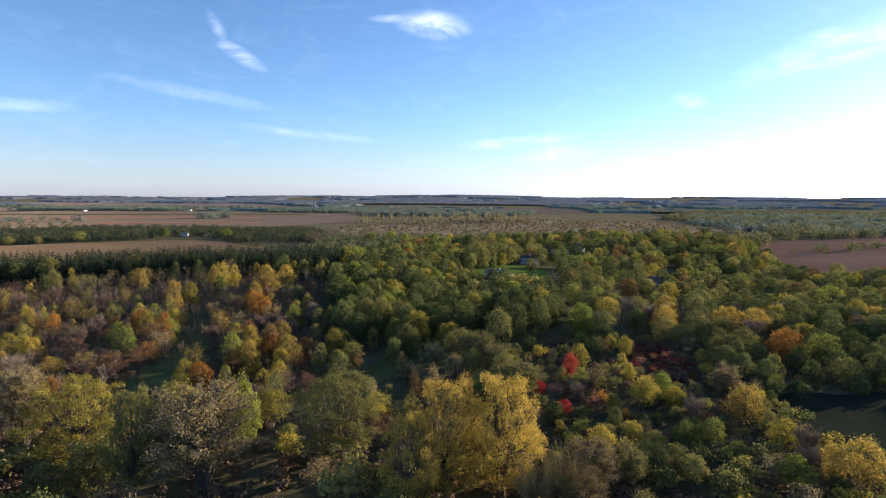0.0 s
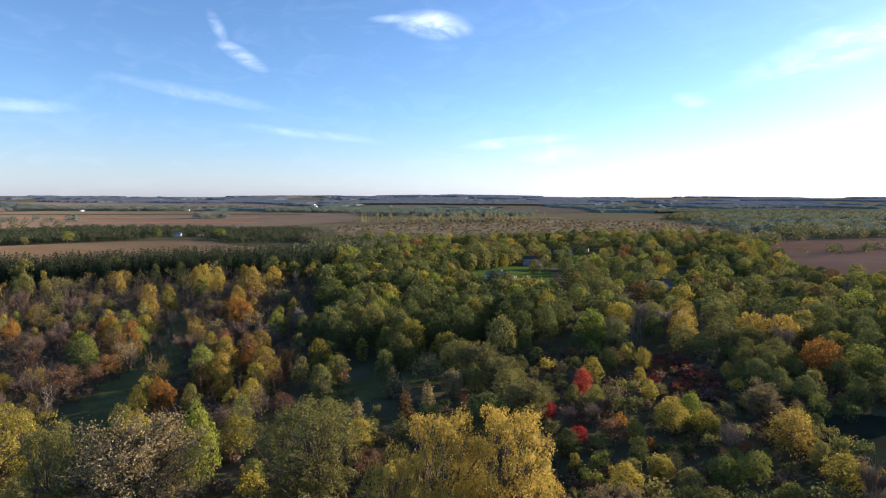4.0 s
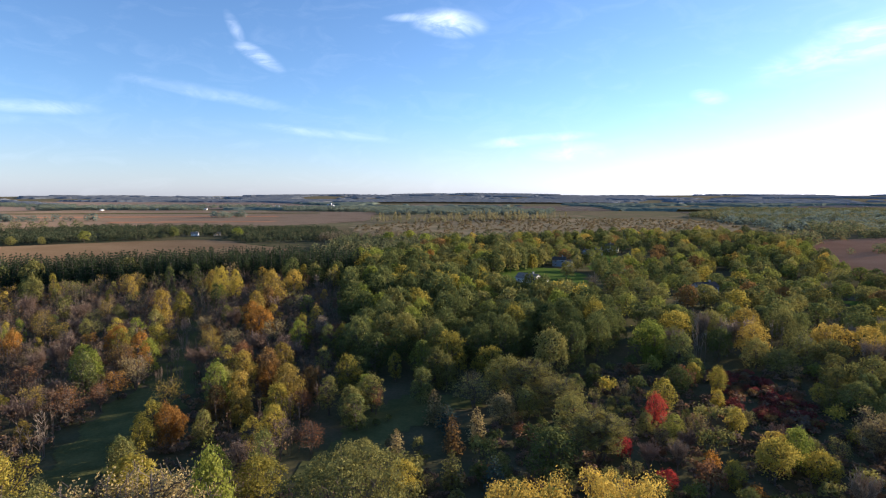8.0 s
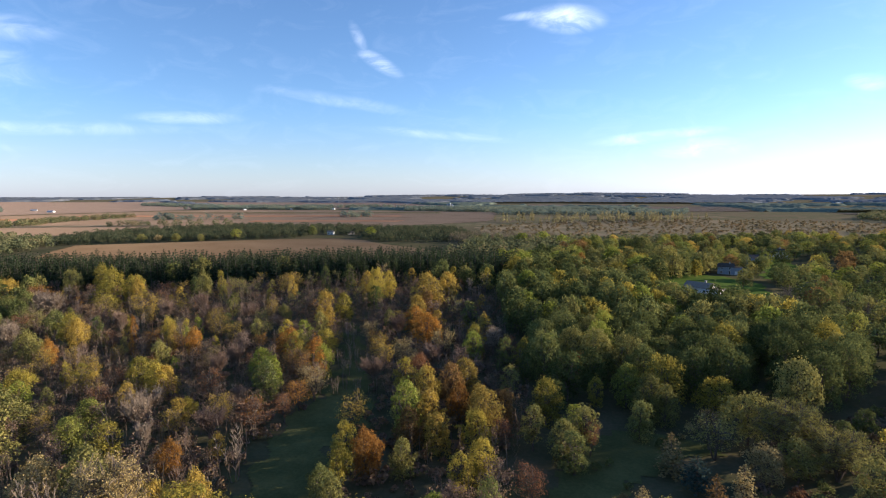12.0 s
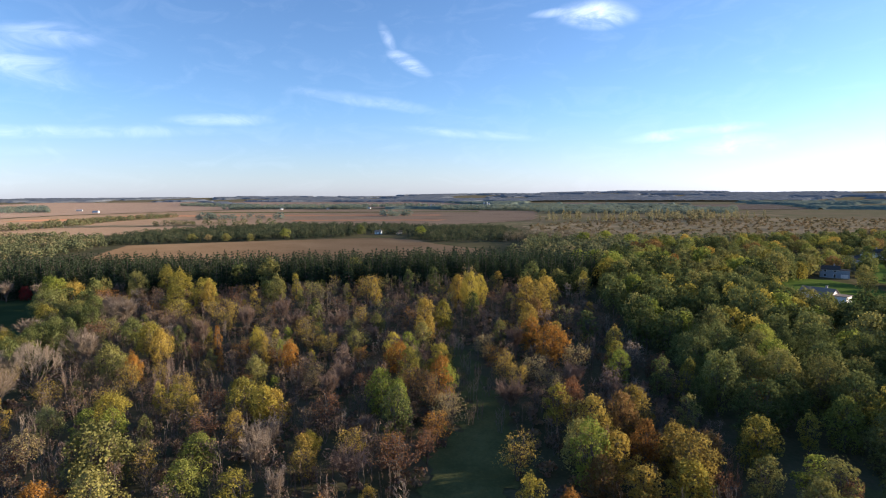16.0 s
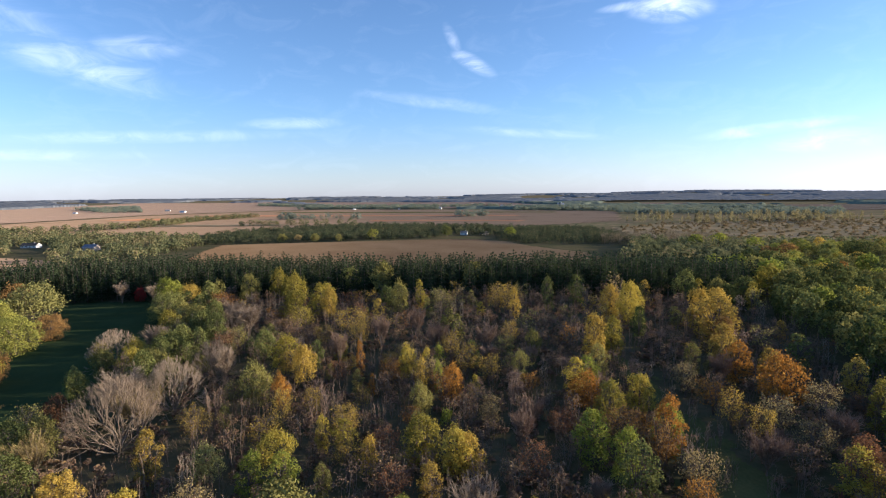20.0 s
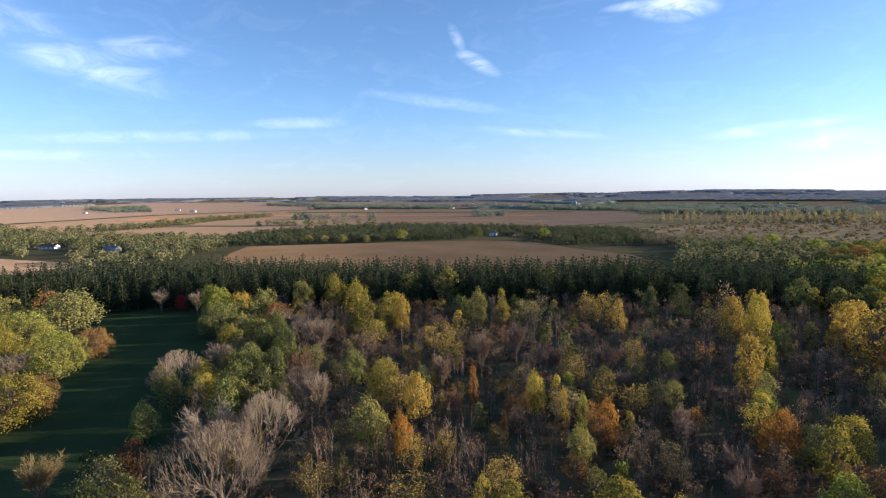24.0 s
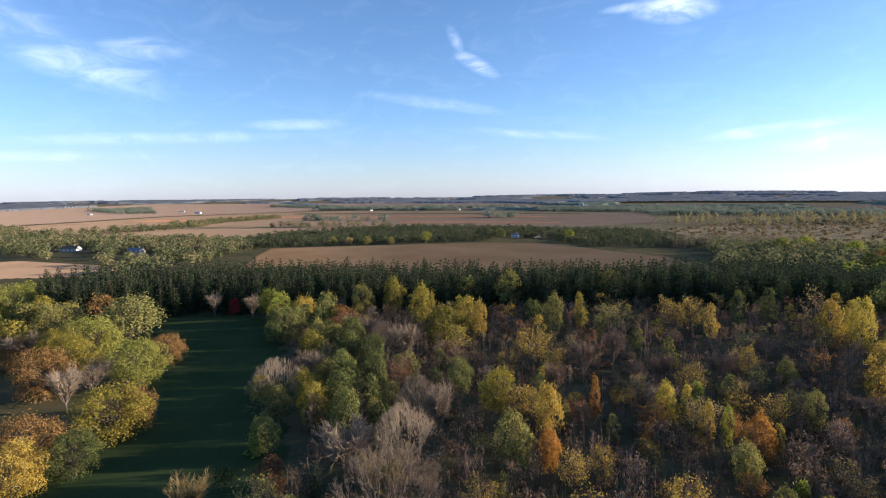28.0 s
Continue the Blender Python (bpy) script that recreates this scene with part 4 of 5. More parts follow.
stand("oval", "orange", [(-174, 200, 10.0, 3.1), (-83, 225, 11.0, 8.5), (-98, 180, 12.0, 7.5), (-163, 187, 7.0, 2.2)])
stand("oval", "yellow", [(-158, 160, 8.0, 3.4), (-72, 141, 8.0, 5.8), (-44, 195, 11.0, 6.5), (-25, 177, 8.0, 3.9), (-116, 131, 8.0, 6.9), (-118, 201, 11.0, 6.6), (-109, 189, 11.0, 6.7), (-59, 206, 11.0, 7.9), (-71, 175, 10.0, 7.3), (-76, 143, 8.0, 6.9), (-49, 135, 7.0, 5.9), (-156, 203, 9.0, 4.1), (-188, 268, 14.0, 5.8)])
stand("park", "bronze", [(-300, 198, 9.0, 10.0), (-267, 162, 9.0, 9.1), (-339, 179, 9.0, 12.2), (-269, 141, 10.0, 12.2), (-304, 165, 13.0, 14.2)])
stand("park", "gold", [(-285, 245, 13.0, 9.2), (-261, 134, 9.0, 11.4)])
stand("park", "green", [(-283, 232, 12.0, 14.7), (-258, 143, 8.0, 9.0)])
stand("park", "olive", [(-357, 202, 14.0, 17.6), (-276, 271, 14.0, 9.4)])
stand("park", "pale", [(-328, 194, 13.0, 17.6), (-292, 182, 12.0, 14.7), (-417, 220, 15.0, 20.2)])
stand("park", "red", [(-333, 259, 7.0, 5.0)])
stand("park", "yellow", [(-266, 156, 11.0, 14.8), (-314, 178, 12.0, 12.0), (-326, 183, 12.0, 12.3)])
stand("pine", "blue", [(-2, 119, 8.0, 4.4), (-10, 144, 7.0, 5.9)])
stand("pine", "bronze", [(-9, 136, 8.0, 5.0)])
stand("pine", "lime", [(-233, 162, 8.0, 5.0)])
stand("pine", "olive", [(-9, 123, 7.0, 5.2)])
stand("pine", "pine", [(-230, 200, 8.0, 5.8)])
stand("pine", "tan", [(-4, 140, 8.0, 4.8), (-13, 150, 8.0, 6.2), (-20, 134, 6.0, 4.2)])
stand("round", "gold", [(-183, 127, 8.0, 8.0), (68, 116, 9.0, 9.0), (60, 172, 6.0, 4.7), (69, 89, 8.0, 4.5), (-92, 115, 8.0, 6.2), (-87, 118, 8.0, 6.1), (-48, 156, 11.0, 9.6), (-218, 250, 13.0, 7.5), (-181, 185, 12.0, 8.5), (74, 88, 9.0, 9.0), (109, 202, 11.0, 11.0), (117, 197, 11.0, 11.0), (84, 200, 11.0, 11.0)])
stand("round", "green", [(-230, 161, 8.0, 6.7), (48, 168, 7.0, 7.0), (-71, 128, 6.0, 6.0), (-42, 188, 9.0, 6.0), (-35, 174, 8.0, 7.4), (-41, 206, 9.0, 9.0), (-241, 301, 14.0, 14.0), (-205, 198, 11.0, 8.1), (-234, 195, 9.0, 7.5), (156, 188, 11.0, 11.0), (133, 170, 9.0, 9.0)])
stand("round", "lime", [(-308, 253, 13.0, 13.0), (61, 87, 7.0, 7.0), (-42, 102, 15.0, 7.9), (54, 129, 8.0, 5.8), (51, 197, 12.0, 12.0), (-302, 251, 13.0, 13.0)])
stand("round", "olive", [(42, 102, 5.0, 5.0), (43, 94, 6.0, 6.0), (44, 89, 6.0, 6.0), (96, 168, 10.0, 10.0), (112, 144, 8.0, 8.0), (16, 142, 9.0, 9.0), (-107, 117, 10.0, 10.0), (4, 166, 10.0, 10.0), (8, 152, 7.0, 7.0), (-237, 173, 9.0, 9.0), (-184, 172, 11.0, 9.3), (-147, 181, 8.0, 6.3), (-223, 299, 16.0, 14.1), (-197, 267, 13.0, 9.8), (-134, 229, 8.0, 6.1), (-184, 315, 15.0, 14.4), (91, 190, 11.0, 11.0)])
stand("round", "orange", [(111, 171, 9.0, 9.0), (-66, 139, 7.0, 5.2), (-66, 136, 9.0, 6.8), (-76, 212, 12.0, 12.0), (107, 163, 11.0, 11.0), (-100, 128, 7.0, 5.9), (-178, 173, 9.0, 5.1), (-144, 191, 9.0, 6.9), (-115, 197, 9.0, 8.7)])
stand("round", "pale", [(49, 104, 6.0, 6.0), (56, 106, 6.0, 5.4), (56, 97, 5.0, 5.0), (88, 137, 5.0, 5.0), (119, 163, 10.0, 10.0)])
stand("round", "red", [(35, 148, 7.5, 4.6), (24, 134, 4.5, 3.6), (28, 122, 4.0, 4.0)])
stand("round", "rust", [(-69, 180, 9.0, 9.0), (-219, 150, 7.0, 7.0)])
stand("round", "tan", [(-113, 114, 9.0, 9.0), (2, 150, 7.0, 7.0)])
stand("round", "willow", [(-170, 144, 7.0, 7.0)])
stand("round", "yellow", [(-248, 180, 8.0, 7.7), (-238, 184, 9.0, 9.0), (-255, 209, 11.0, 10.8), (-169, 128, 8.0, 6.0), (69, 103, 7.0, 7.0), (56, 125, 6.0, 6.0), (39, 107, 5.0, 5.0), (74, 124, 6.5, 6.5), (48, 125, 8.0, 7.7), (57, 166, 8.0, 4.5), (-70, 133, 8.0, 6.2), (-131, 161, 9.0, 7.5), (-194, 194, 11.0, 10.3), (-160, 149, 9.0, 9.0), (-85, 123, 9.0, 8.3), (-160, 200, 10.0, 6.3), (-115, 152, 5.0, 5.0), (-226, 257, 14.0, 14.0), (-266, 278, 15.0, 11.8), (-247, 266, 15.0, 12.9)])
stand("round", "yellow", [(-230, 176, 10.0, 8.6), (-111, 264, 16.0, 8.5)])
stand("sapling", "grey", [(66, 197, 14.0, 5.0), (80, 207, 12.0, 5.5), (88, 211, 12.0, 5.0), (95, 207, 11.0, 5.0), (109, 205, 11.0, 5.0), (114, 205, 11.0, 4.5)])
stand("shrub", "green", [(85, 133, 5.0, 5.8), (93, 134, 5.0, 5.8), (-229, 149, 4.0, 4.6), (38, 87, 5.0, 5.8), (50, 94, 6.0, 6.9)])
stand("shrub", "lime", [(-140, 178, 5.0, 3.1)])
stand("shrub", "olive", [(39, 109, 4.0, 4.6), (48, 85, 6.0, 6.9), (48, 150, 5.0, 5.8), (35, 98, 5.0, 5.8)])
stand("shrub", "orange", [(41, 118, 3.5, 4.0), (39, 130, 3.5, 3.6)])
stand("shrub", "rust", [(5, 144, 3.0, 3.4), (51, 172, 6.0, 6.9)])
stand("shrub", "yellow", [(72, 140, 4.0, 3.3)])
stand("snag", "pale", [(-220, 179, 9.0, 1.5)])
stand("sparse", "bronze", [(-99, 176, 11.0, 6.7), (-106, 184, 9.0, 10.3)])
stand("sparse", "gold", [(-185, 190, 11.0, 7.6), (-149, 155, 8.0, 6.3), (-169, 172, 9.0, 5.2), (-169, 157, 8.0, 9.2), (-82, 191, 10.0, 5.8), (-68, 173, 10.0, 7.4), (-76, 154, 9.0, 8.1), (-111, 142, 8.0, 5.6), (-147, 208, 11.0, 9.2), (-189, 191, 11.0, 8.9), (-83, 160, 9.0, 10.3), (-86, 198, 10.0, 6.6), (-159, 275, 12.0, 11.4), (-140, 206, 9.0, 6.8), (-155, 217, 11.0, 8.8), (-173, 167, 10.0, 5.7), (-195, 229, 13.0, 12.7), (-154, 271, 14.0, 11.6), (-142, 233, 11.0, 6.2)])
stand("sparse", "olive", [(-4, 158, 9.0, 10.3), (-134, 213, 8.0, 9.2), (-178, 265, 13.0, 9.5), (-247, 205, 11.0, 8.3), (23, 150, 5.0, 5.1)])
stand("sparse", "orange", [(-29, 195, 10.0, 5.9), (-98, 151, 8.0, 5.1), (-145, 188, 10.0, 6.7), (-148, 197, 8.0, 4.6), (-89, 206, 9.0, 8.0), (-269, 247, 12.0, 12.7)])
stand("sparse", "rust", [(-263, 240, 12.0, 12.2), (-44, 153, 7.0, 5.3), (-27, 154, 8.0, 3.3), (-37, 135, 7.0, 6.9), (-14, 107, 7.0, 6.8), (-96, 148, 9.0, 10.3), (-93, 155, 8.0, 5.4)])
stand("sparse", "tan", [(59, 89, 7.0, 7.3), (-4, 162, 9.0, 6.2), (41, 140, 7.0, 5.8), (78, 143, 8.0, 8.4), (-117, 290, 15.0, 10.0), (-153, 199, 9.0, 9.9), (-133, 186, 7.0, 5.0)])
stand("sparse", "yellow", [(-220, 234, 11.0, 10.4)])
stand("thin", "olive", [(32, 88, 9.0, 6.5), (9, 161, 12.0, 13.8), (15, 154, 10.0, 11.5), (19, 132, 11.0, 12.6)])
stand("thin", "tan", [(72, 133, 9.0, 9.0), (24, 85, 12.0, 11.2), (20, 79, 9.0, 10.3), (-44, 87, 22.0, 19.6), (-86, 101, 20.0, 11.6)])
stand("willow", "willow", [(-338, 214, 15.0, 20.2)])


# sumac thicket on the slope, and shrubs round it
for x, y in spots_in([(64, 187), (76, 184), (76, 164), (75, 148), (64, 145), (57, 155), (58, 168)], 100, 21):
    low = rng.uniform(1.3, 2.4)
    plant("shrub", choose((("maroon", 7), ("rust", 5), ("bronze", 2))), float(x), float(y), low, low * rng.uniform(1.3, 1.9), "sumac bushes on the slope")

# ---- young scrub wood, with bare and half-bare saplings ----
SCRUB = [(-216, 128), (-218, 160), (-246, 192), (-276, 225), (-318, 262), (-255, 285), (-190, 300), (-100, 312), (-62, 285), (-56, 240), (-44, 205), (-40, 170), (-42, 120), (-60, 95), (-160, 100)]
GREENWOOD = [(-44, 212), (-60, 262), (-62, 320), (-30, 345), (2, 330), (8, 300), (44, 288), (48, 225), (40, 200), (22, 182), (-8, 172), (-34, 180)]
PINES = [(-408, 224), (-448, 250), (-410, 296), (-372, 318), (-300, 338), (-200, 352), (-120, 372), (-62, 378), (-58, 345), (-80, 318), (-150, 304), (-250, 290), (-318, 266), (-374, 240), (-392, 222)]
fill([(-206, 118), (-212, 158), (-236, 190), (-264, 224), (-300, 258), (-286, 262), (-246, 226), (-220, 190), (-194, 160), (-190, 118)], 500, 4.4, (7.5, 12.5), ((("round", "olive"), 3), (("oak", "green"), 5), (("bare", "twig"), 2), (("sparse", "olive"), 2), (("pine", "pine"), 3), (("oval", "green"), 2)), 30, OPEN, "trees beside the lawn", 120)
fill(SCRUB, 1100, 5.2, (5.5, 10.5), ((("sapling", "twig"), 10), (("sapling", "grey"), 6), (("bare", "twig"), 4), (("sparse", "tan"), 4), (("sparse", "rust"), 4), (("sparse", "orange"), 2), (("sparse", "gold"), 5),
     (("oval", "olive"), 2), (("oval", "gold"), 2), (("sparse", "olive"), 3), (("oval", "green"), 1), (("oval", "yellow"), 1)), 31, OPEN, "saplings of the scrub", 290)
wood("scrub_thicket", ("sapling", "sapling", "sparse"), SCRUB, 4200, 1.7, (4.0, 8.5), SCRUB_MIX, 32, "thicket of bare and half-bare brown saplings", OPEN, PALE_BARK, 1.0, True, 1.0, .45)
wood("undergrowth", ("shrub",), SCRUB, 2600, 1.6, (1.0, 2.4), SCRUB_MIX, 33, "low brown and olive undergrowth between the saplings", OPEN[:-1], None, 1.15, False, 3.0)

fill(RIDE, 120, 4.5, (4, 8), ((("sapling", "twig"), 5), (("sapling", "grey"), 3), (("sparse", "tan"), 1)), 34, ([(-70, 104), (-72, 130), (-77, 152), (-79, 171), (-92, 168), (-91, 150), (-93, 134), (-84, 106)],), "saplings of the scrub", 16)

# ---- closed green wood ----
fill(GREENWOOD, 2000, 5.6, (9.5, 14.5), ((("oak", "green"), 10), (("oak", "olive"), 2), (("round", "green"), 3), (("round", "yellow"), 1), (("oak", "lime"), 1)), 41, OPEN, "trees of the green wood", 310)
fill([(2, 330), (8, 300), (44, 288), (62, 300), (64, 322), (30, 335)], 200, 5.5, (4.5, 6.5), ((("oak", "green"), 3), (("oak", "olive"), 2)), 44, ([(20, 354), (50, 362), (44, 314), (12, 318)],), "trees of the green wood", 40)
fill([(-62, 318), (-66, 372), (-30, 420), (40, 450), (60, 440), (20, 380), (12, 352), (-30, 352)], 400, 8.5, (11, 16), ((("oak", "olive"), 4), (("maple", "lime"), 3), (("oak", "green"), 4), (("maple", "yellow"), 2)), 42, FIELDS + ([(14, 356), (52, 366), (44, 310), (8, 318)],), "trees of the green wood", 60)

# ---- pine plantation, on a grid of rows ----
made = 0
rest = []
for i in range(97):
    for j in range(37):
        x = -450 + i * 4.2 + rng.uniform(-1.4, 1.4)
        y = 222 + j * 4.4 + (i * 4.2) * 0.02 + rng.uniform(-1.4, 1.4)
        if not inside(PINES, np.array([x]), np.array([y]))[0] or crowded(x, y, 2.6):
            continue
        front = not inside(PINES, np.array([x]), np.array([y - 16.0]))[0]
        back_row = not inside(PINES, np.array([x]), np.array([y + 7.0]))[0]
        if (front or back_row) and made < 300:
            plant("pine", "pine", x, y, rng.uniform(12.5, 18.0), rng.uniform(6.0, 8.8), "pines of the plantation")
            made += 1
        else:
            rest.append((x, y))
            occupy(x, y, 2.6)


def wood_at(name, kind, spots, sizes, wide, mat, label):
    """Joined trees at given spots."""
    cm, tm = [], []
    for x, y in spots:
        t, c = grown(kind, rng.randrange(len(KINDS[kind][4])), False)
        k, a = rng.uniform(*sizes) / KINDS[kind][2], rng.uniform(0, 6.283)
        m = np.array([[math.cos(a), -math.sin(a), 0], [math.sin(a), math.cos(a), 0], [0, 0, 1]]) * [[k * wide], [k * wide], [k]]
        for me, out in ((c, cm), (t, tm)):
            q = np.empty(len(me.vertices) * 3, np.float32)
            me.vertices.foreach_get("co", q)
            out.append(q.reshape(-1, 4, 3) @ m.T + np.array([x, y, float(ground_z(x, y))]))
    ob = tagged(new(name, quad_mesh(name, np.concatenate(cm), mat)), label, "trees", "", "stuff")
    st = new("trunks", quad_mesh("trunks", np.concatenate(tm), BARK))
    st.parent = ob
    return ob


wood_at("pine_plantation", "pine", rest, (14.0, 18.5), 1.2, PINE_WOOD, "dense rows of dark green plantation pines")
fill([(-310, 256), (-250, 288), (-150, 302), (-70, 318), (-62, 296), (-110, 272), (-200, 258), (-270, 244)], 800, 5.6, (8, 13), ((("oval", "yellow"), 1), (("round", "olive"), 2), (("sparse", "olive"), 2), (("oak", "green"), 7), (("oval", "green"), 2)), 43, OPEN, "trees before the pines", 130)

# ---- right-hand scrub slope, hedge belt and woods ----
SLOPE = [(-40, 100), (-10, 90), (30, 78), (80, 75), (130, 90), (150, 150), (120, 178), (40, 190), (10, 172), (0, 150), (-20, 120)]
fill([(-34, 118), (-30, 150), (-14, 172), (6, 168), (10, 140), (-10, 112)], 60, 4.0, (1.2, 3.0), ((("shrub", "olive"), 3), (("shrub", "green"), 2), (("shrub", "tan"), 1)), 50, (), "bushes in the glade", 16)
fill([(80, 140), (84, 178), (120, 184), (170, 172), (190, 140), (128, 138)], 160, 6.5, (6, 9), ((("ash", "green"), 6), (("ash", "olive"), 2)), 58, (DARK_HOLLOW,), "dark trees behind the hollow", 60)
fill(SLOPE, 900, 4.0, (2.5, 6.0), ((("shrub", "olive"), 4), (("shrub", "green"), 3), (("sparse", "olive"), 3), (("sparse", "tan"), 3), (("bare", "twig"), 2), (("shrub", "rust"), 1), (("shrub", "yellow"), 3), (("shrub", "pale"), 3), (("ash", "green"), 3), (("ash", "olive"), 3), (("ash", "yellow"), 2), (("ash", "pale"), 2)), 51, (GLADE, DARK_HOLLOW), "bushes on the slope", 190)
wood("undergrowth", ("shrub",), SLOPE, 1500, 1.8, (.8, 2.2), SCRUB_MIX, 52, "low olive and brown brush on the slope", (GLADE, DARK_HOLLOW), None, 1.25, False, 2.5)
FRONT = [(-150, 62), (-140, 112), (-60, 122), (-18, 118), (34, 110), (60, 80), (110, 62), (0, 55)]
fill(FRONT, 300, 6.0, (5, 10.5), ((("round", "olive"), 3), (("sparse", "tan"), 3), (("round", "green"), 3), (("shrub", "olive"), 3), (("sparse", "olive"), 2), (("round", "yellow"), 2)), 56, (RIDE, GLADE, LOW), "trees of the near wood", 80)
wood("undergrowth", ("shrub",), FRONT, 1100, 1.8, (1.0, 2.6), SCRUB_MIX, 57, "dark brush under the near trees", (RIDE,), None, 1.25, False, 2.5)
BELT = [(48, 188), (60, 232), (120, 240), (210, 240), (240, 215), (180, 180), (110, 180)]
fill(BELT, 400, 6.2, (7.5, 11.5), ((("elm", "green"), 5), (("elm", "olive"), 4), (("elm", "gold"), 1), (("bare", "grey"), 1), (("elm", "yellow"), 1)), 53, (), "trees of the hedge belt", 115)
RIGHT_WOOD = [(50, 236), (54, 300), (62, 330), (150, 372), (255, 392), (330, 360), (420, 330), (330, 230), (230, 240), (120, 240)]
fill(RIGHT_WOOD, 1200, 7.4, (7.5, 11.5), ((("elm", "green"), 6), (("elm", "olive"), 5), (("elm", "yellow"), 1), (("bare", "grey"), 1), (("elm", "pale"), 3), (("elm", "bronze"), 1)), 54, (SOUTH_FIELD, BLUE_HOUSE_YARD), "trees of the eastern wood", 250)
fill([(120, 120), (150, 180), (240, 215), (330, 230), (300, 130), (200, 90)], 200, 8, (6, 11), ((("ash", "green"), 5), (("ash", "olive"), 3), (("sparse", "tan"), 1)), 55, (DARK_HOLLOW,), "trees of the eastern wood", 70)

fill(BLUE_HOUSE_YARD, 80, 3.5, (1.5, 3.4), ((("shrub", "olive"), 3), (("shrub", "green"), 2), (("shrub", "yellow"), 1)), 59, ([(119, 346), (144, 349), (140, 326), (115, 322)],), "bushes below the blue house", 24)

# ---- gardens with houses ----


def box(x0, y0, z0, x1, y1, z1):
    v = np.array([(x, y, z) for z in (z0, z1) for y in (y0, y1) for x in (x0, x1)], float)
    return v[[[0, 2, 3, 1], [4, 5, 7, 6], [0, 1, 5, 4], [1, 3, 7, 5], [3, 2, 6, 7], [2, 0, 4, 6]]]


def part(name, quads, mat, parent, label=""):
    ob = new(name, quad_mesh(name, quads, mat))
    ob.parent = parent
    return tagged(ob, label)


def house(x, y, turn, length, depth, eaves, wall, roof, label, wing=0.0, chimney=True, glazed=True):
    """Gabled house: walls, two roof slopes with overhang, windows with frames, a door, steps and a chimney."""
    root = new("house")
    root.matrix_basis = pose(x, y, float(ground_z(x, y)), 0, 0, turn)
    tagged(root, label, "house", "houses among trees")
    l, d = length / 2, depth / 2
    ridge = eaves + depth * .28
    gables = np.array([[(s * l, -d, eaves), (s * l, d, eaves), (s * l, .02, ridge), (s * l, -.02, ridge)] for s in (-1, 1)])
    part("wall", np.concatenate([box(-l, -d, .3, l, d, eaves), gables]), wall, root)
    part("foundation", box(-l - .05, -d - .05, -.6, l + .05, d + .05, .32), CONCRETE, root)
    for s in (-1, 1):
        e, t, o = d + .5, .16, l + .45
        low = eaves - .5 * (ridge - eaves) / d
        p = np.array([(-o, s * e, low), (o, s * e, low), (o, 0, ridge + .02), (-o, 0, ridge + .02)], float)
        up = p + [0, 0, t]
        sides = [np.array([p[a], p[b], up[b], up[a]]) for a, b in ((0, 1), (1, 2), (2, 3), (3, 0))]
        part("roof", np.stack([p, up, *sides]), roof, root)
        gutter = Shape(3)
        gutter.tubes(np.array([-o, s * (e + .05), low]), np.array([o, s * (e + .05), low]), .07, .07, 6)
        part("gutter", gutter.array(), TRIM, root)
    floors = (2 if eaves > 4 else 1) if glazed else 0
    for f in range(floors):
        z = .95 + f * 2.7
        for s in (-1, 1):
            n = max(2, int(length / 3.4))
            for k in range(n):
                cx = -l + (k + .5) * length / n
                if s < 0 and f == 0 and k == n // 2:
                    door = part("door", box(cx - .5, -d - .07, .32, cx + .5, -d + .02, 2.4), DARK_ROOF, root)
                    part("door_frame", np.concatenate([box(cx - .62, -d - .09, .32, cx - .5, -d + .02, 2.5), box(cx + .5, -d - .09, .32, cx + .62, -d + .02, 2.5),
                                                       box(cx - .62, -d - .09, 2.4, cx + .62, -d + .02, 2.52)]), TRIM, door)
                    continue
                y0, y1 = (s * d - .06, s * d + .06)
                win = part("window", box(cx - .6, y0, z, cx + .6, y1, z + 1.2), GLASS, root)
                fr = [box(cx - .7, s * d - .09, z - .1, cx - .6, s * d + .09, z + 1.3), box(cx + .6, s * d - .09, z - .1, cx + .7, s * d + .09, z + 1.3),
                      box(cx - .6, s * d - .09, z - .1, cx + .6, s * d + .09, z), box(cx - .6, s * d - .09, z + 1.2, cx + .6, s * d + .09, z + 1.3), box(cx - .03, s * d - .08, z, cx + .03, s * d + .08, z + 1.2)]
                part("window_frame", np.concatenate(fr), TRIM, win)
    if chimney:
        part("chimney", np.concatenate([box(l * .4, -.45, eaves, l * .4 + .8, .45, ridge + 1.0), box(l * .4 - .08, -.53, ridge + 1.0, l * .4 + .88, .53, ridge + 1.15)]), CONCRETE, root)
    if wing:
        part("garage", np.concatenate([box(l, -d + .8, -.3, l + wing, d - .8, eaves - .3)]), wall, root)
        part("garage_roof", np.concatenate([box(l - .1, -d + .5, eaves - .3, l + wing + .4, d - .5, eaves - .12)]), roof, root)
        part("garage_door", box(l + .7, -d + .72, 0, l + wing - .7, -d + .79, 2.2), TRIM, root)
    occupy(x, y, length + 2)
    occupy(x + .3 * length * math.cos(radians(turn)), y + .3 * length * math.sin(radians(turn)), length * .8)
    occupy(x - .3 * length * math.cos(radians(turn)), y - .3 * length * math.sin(radians(turn)), length * .8)
    return root


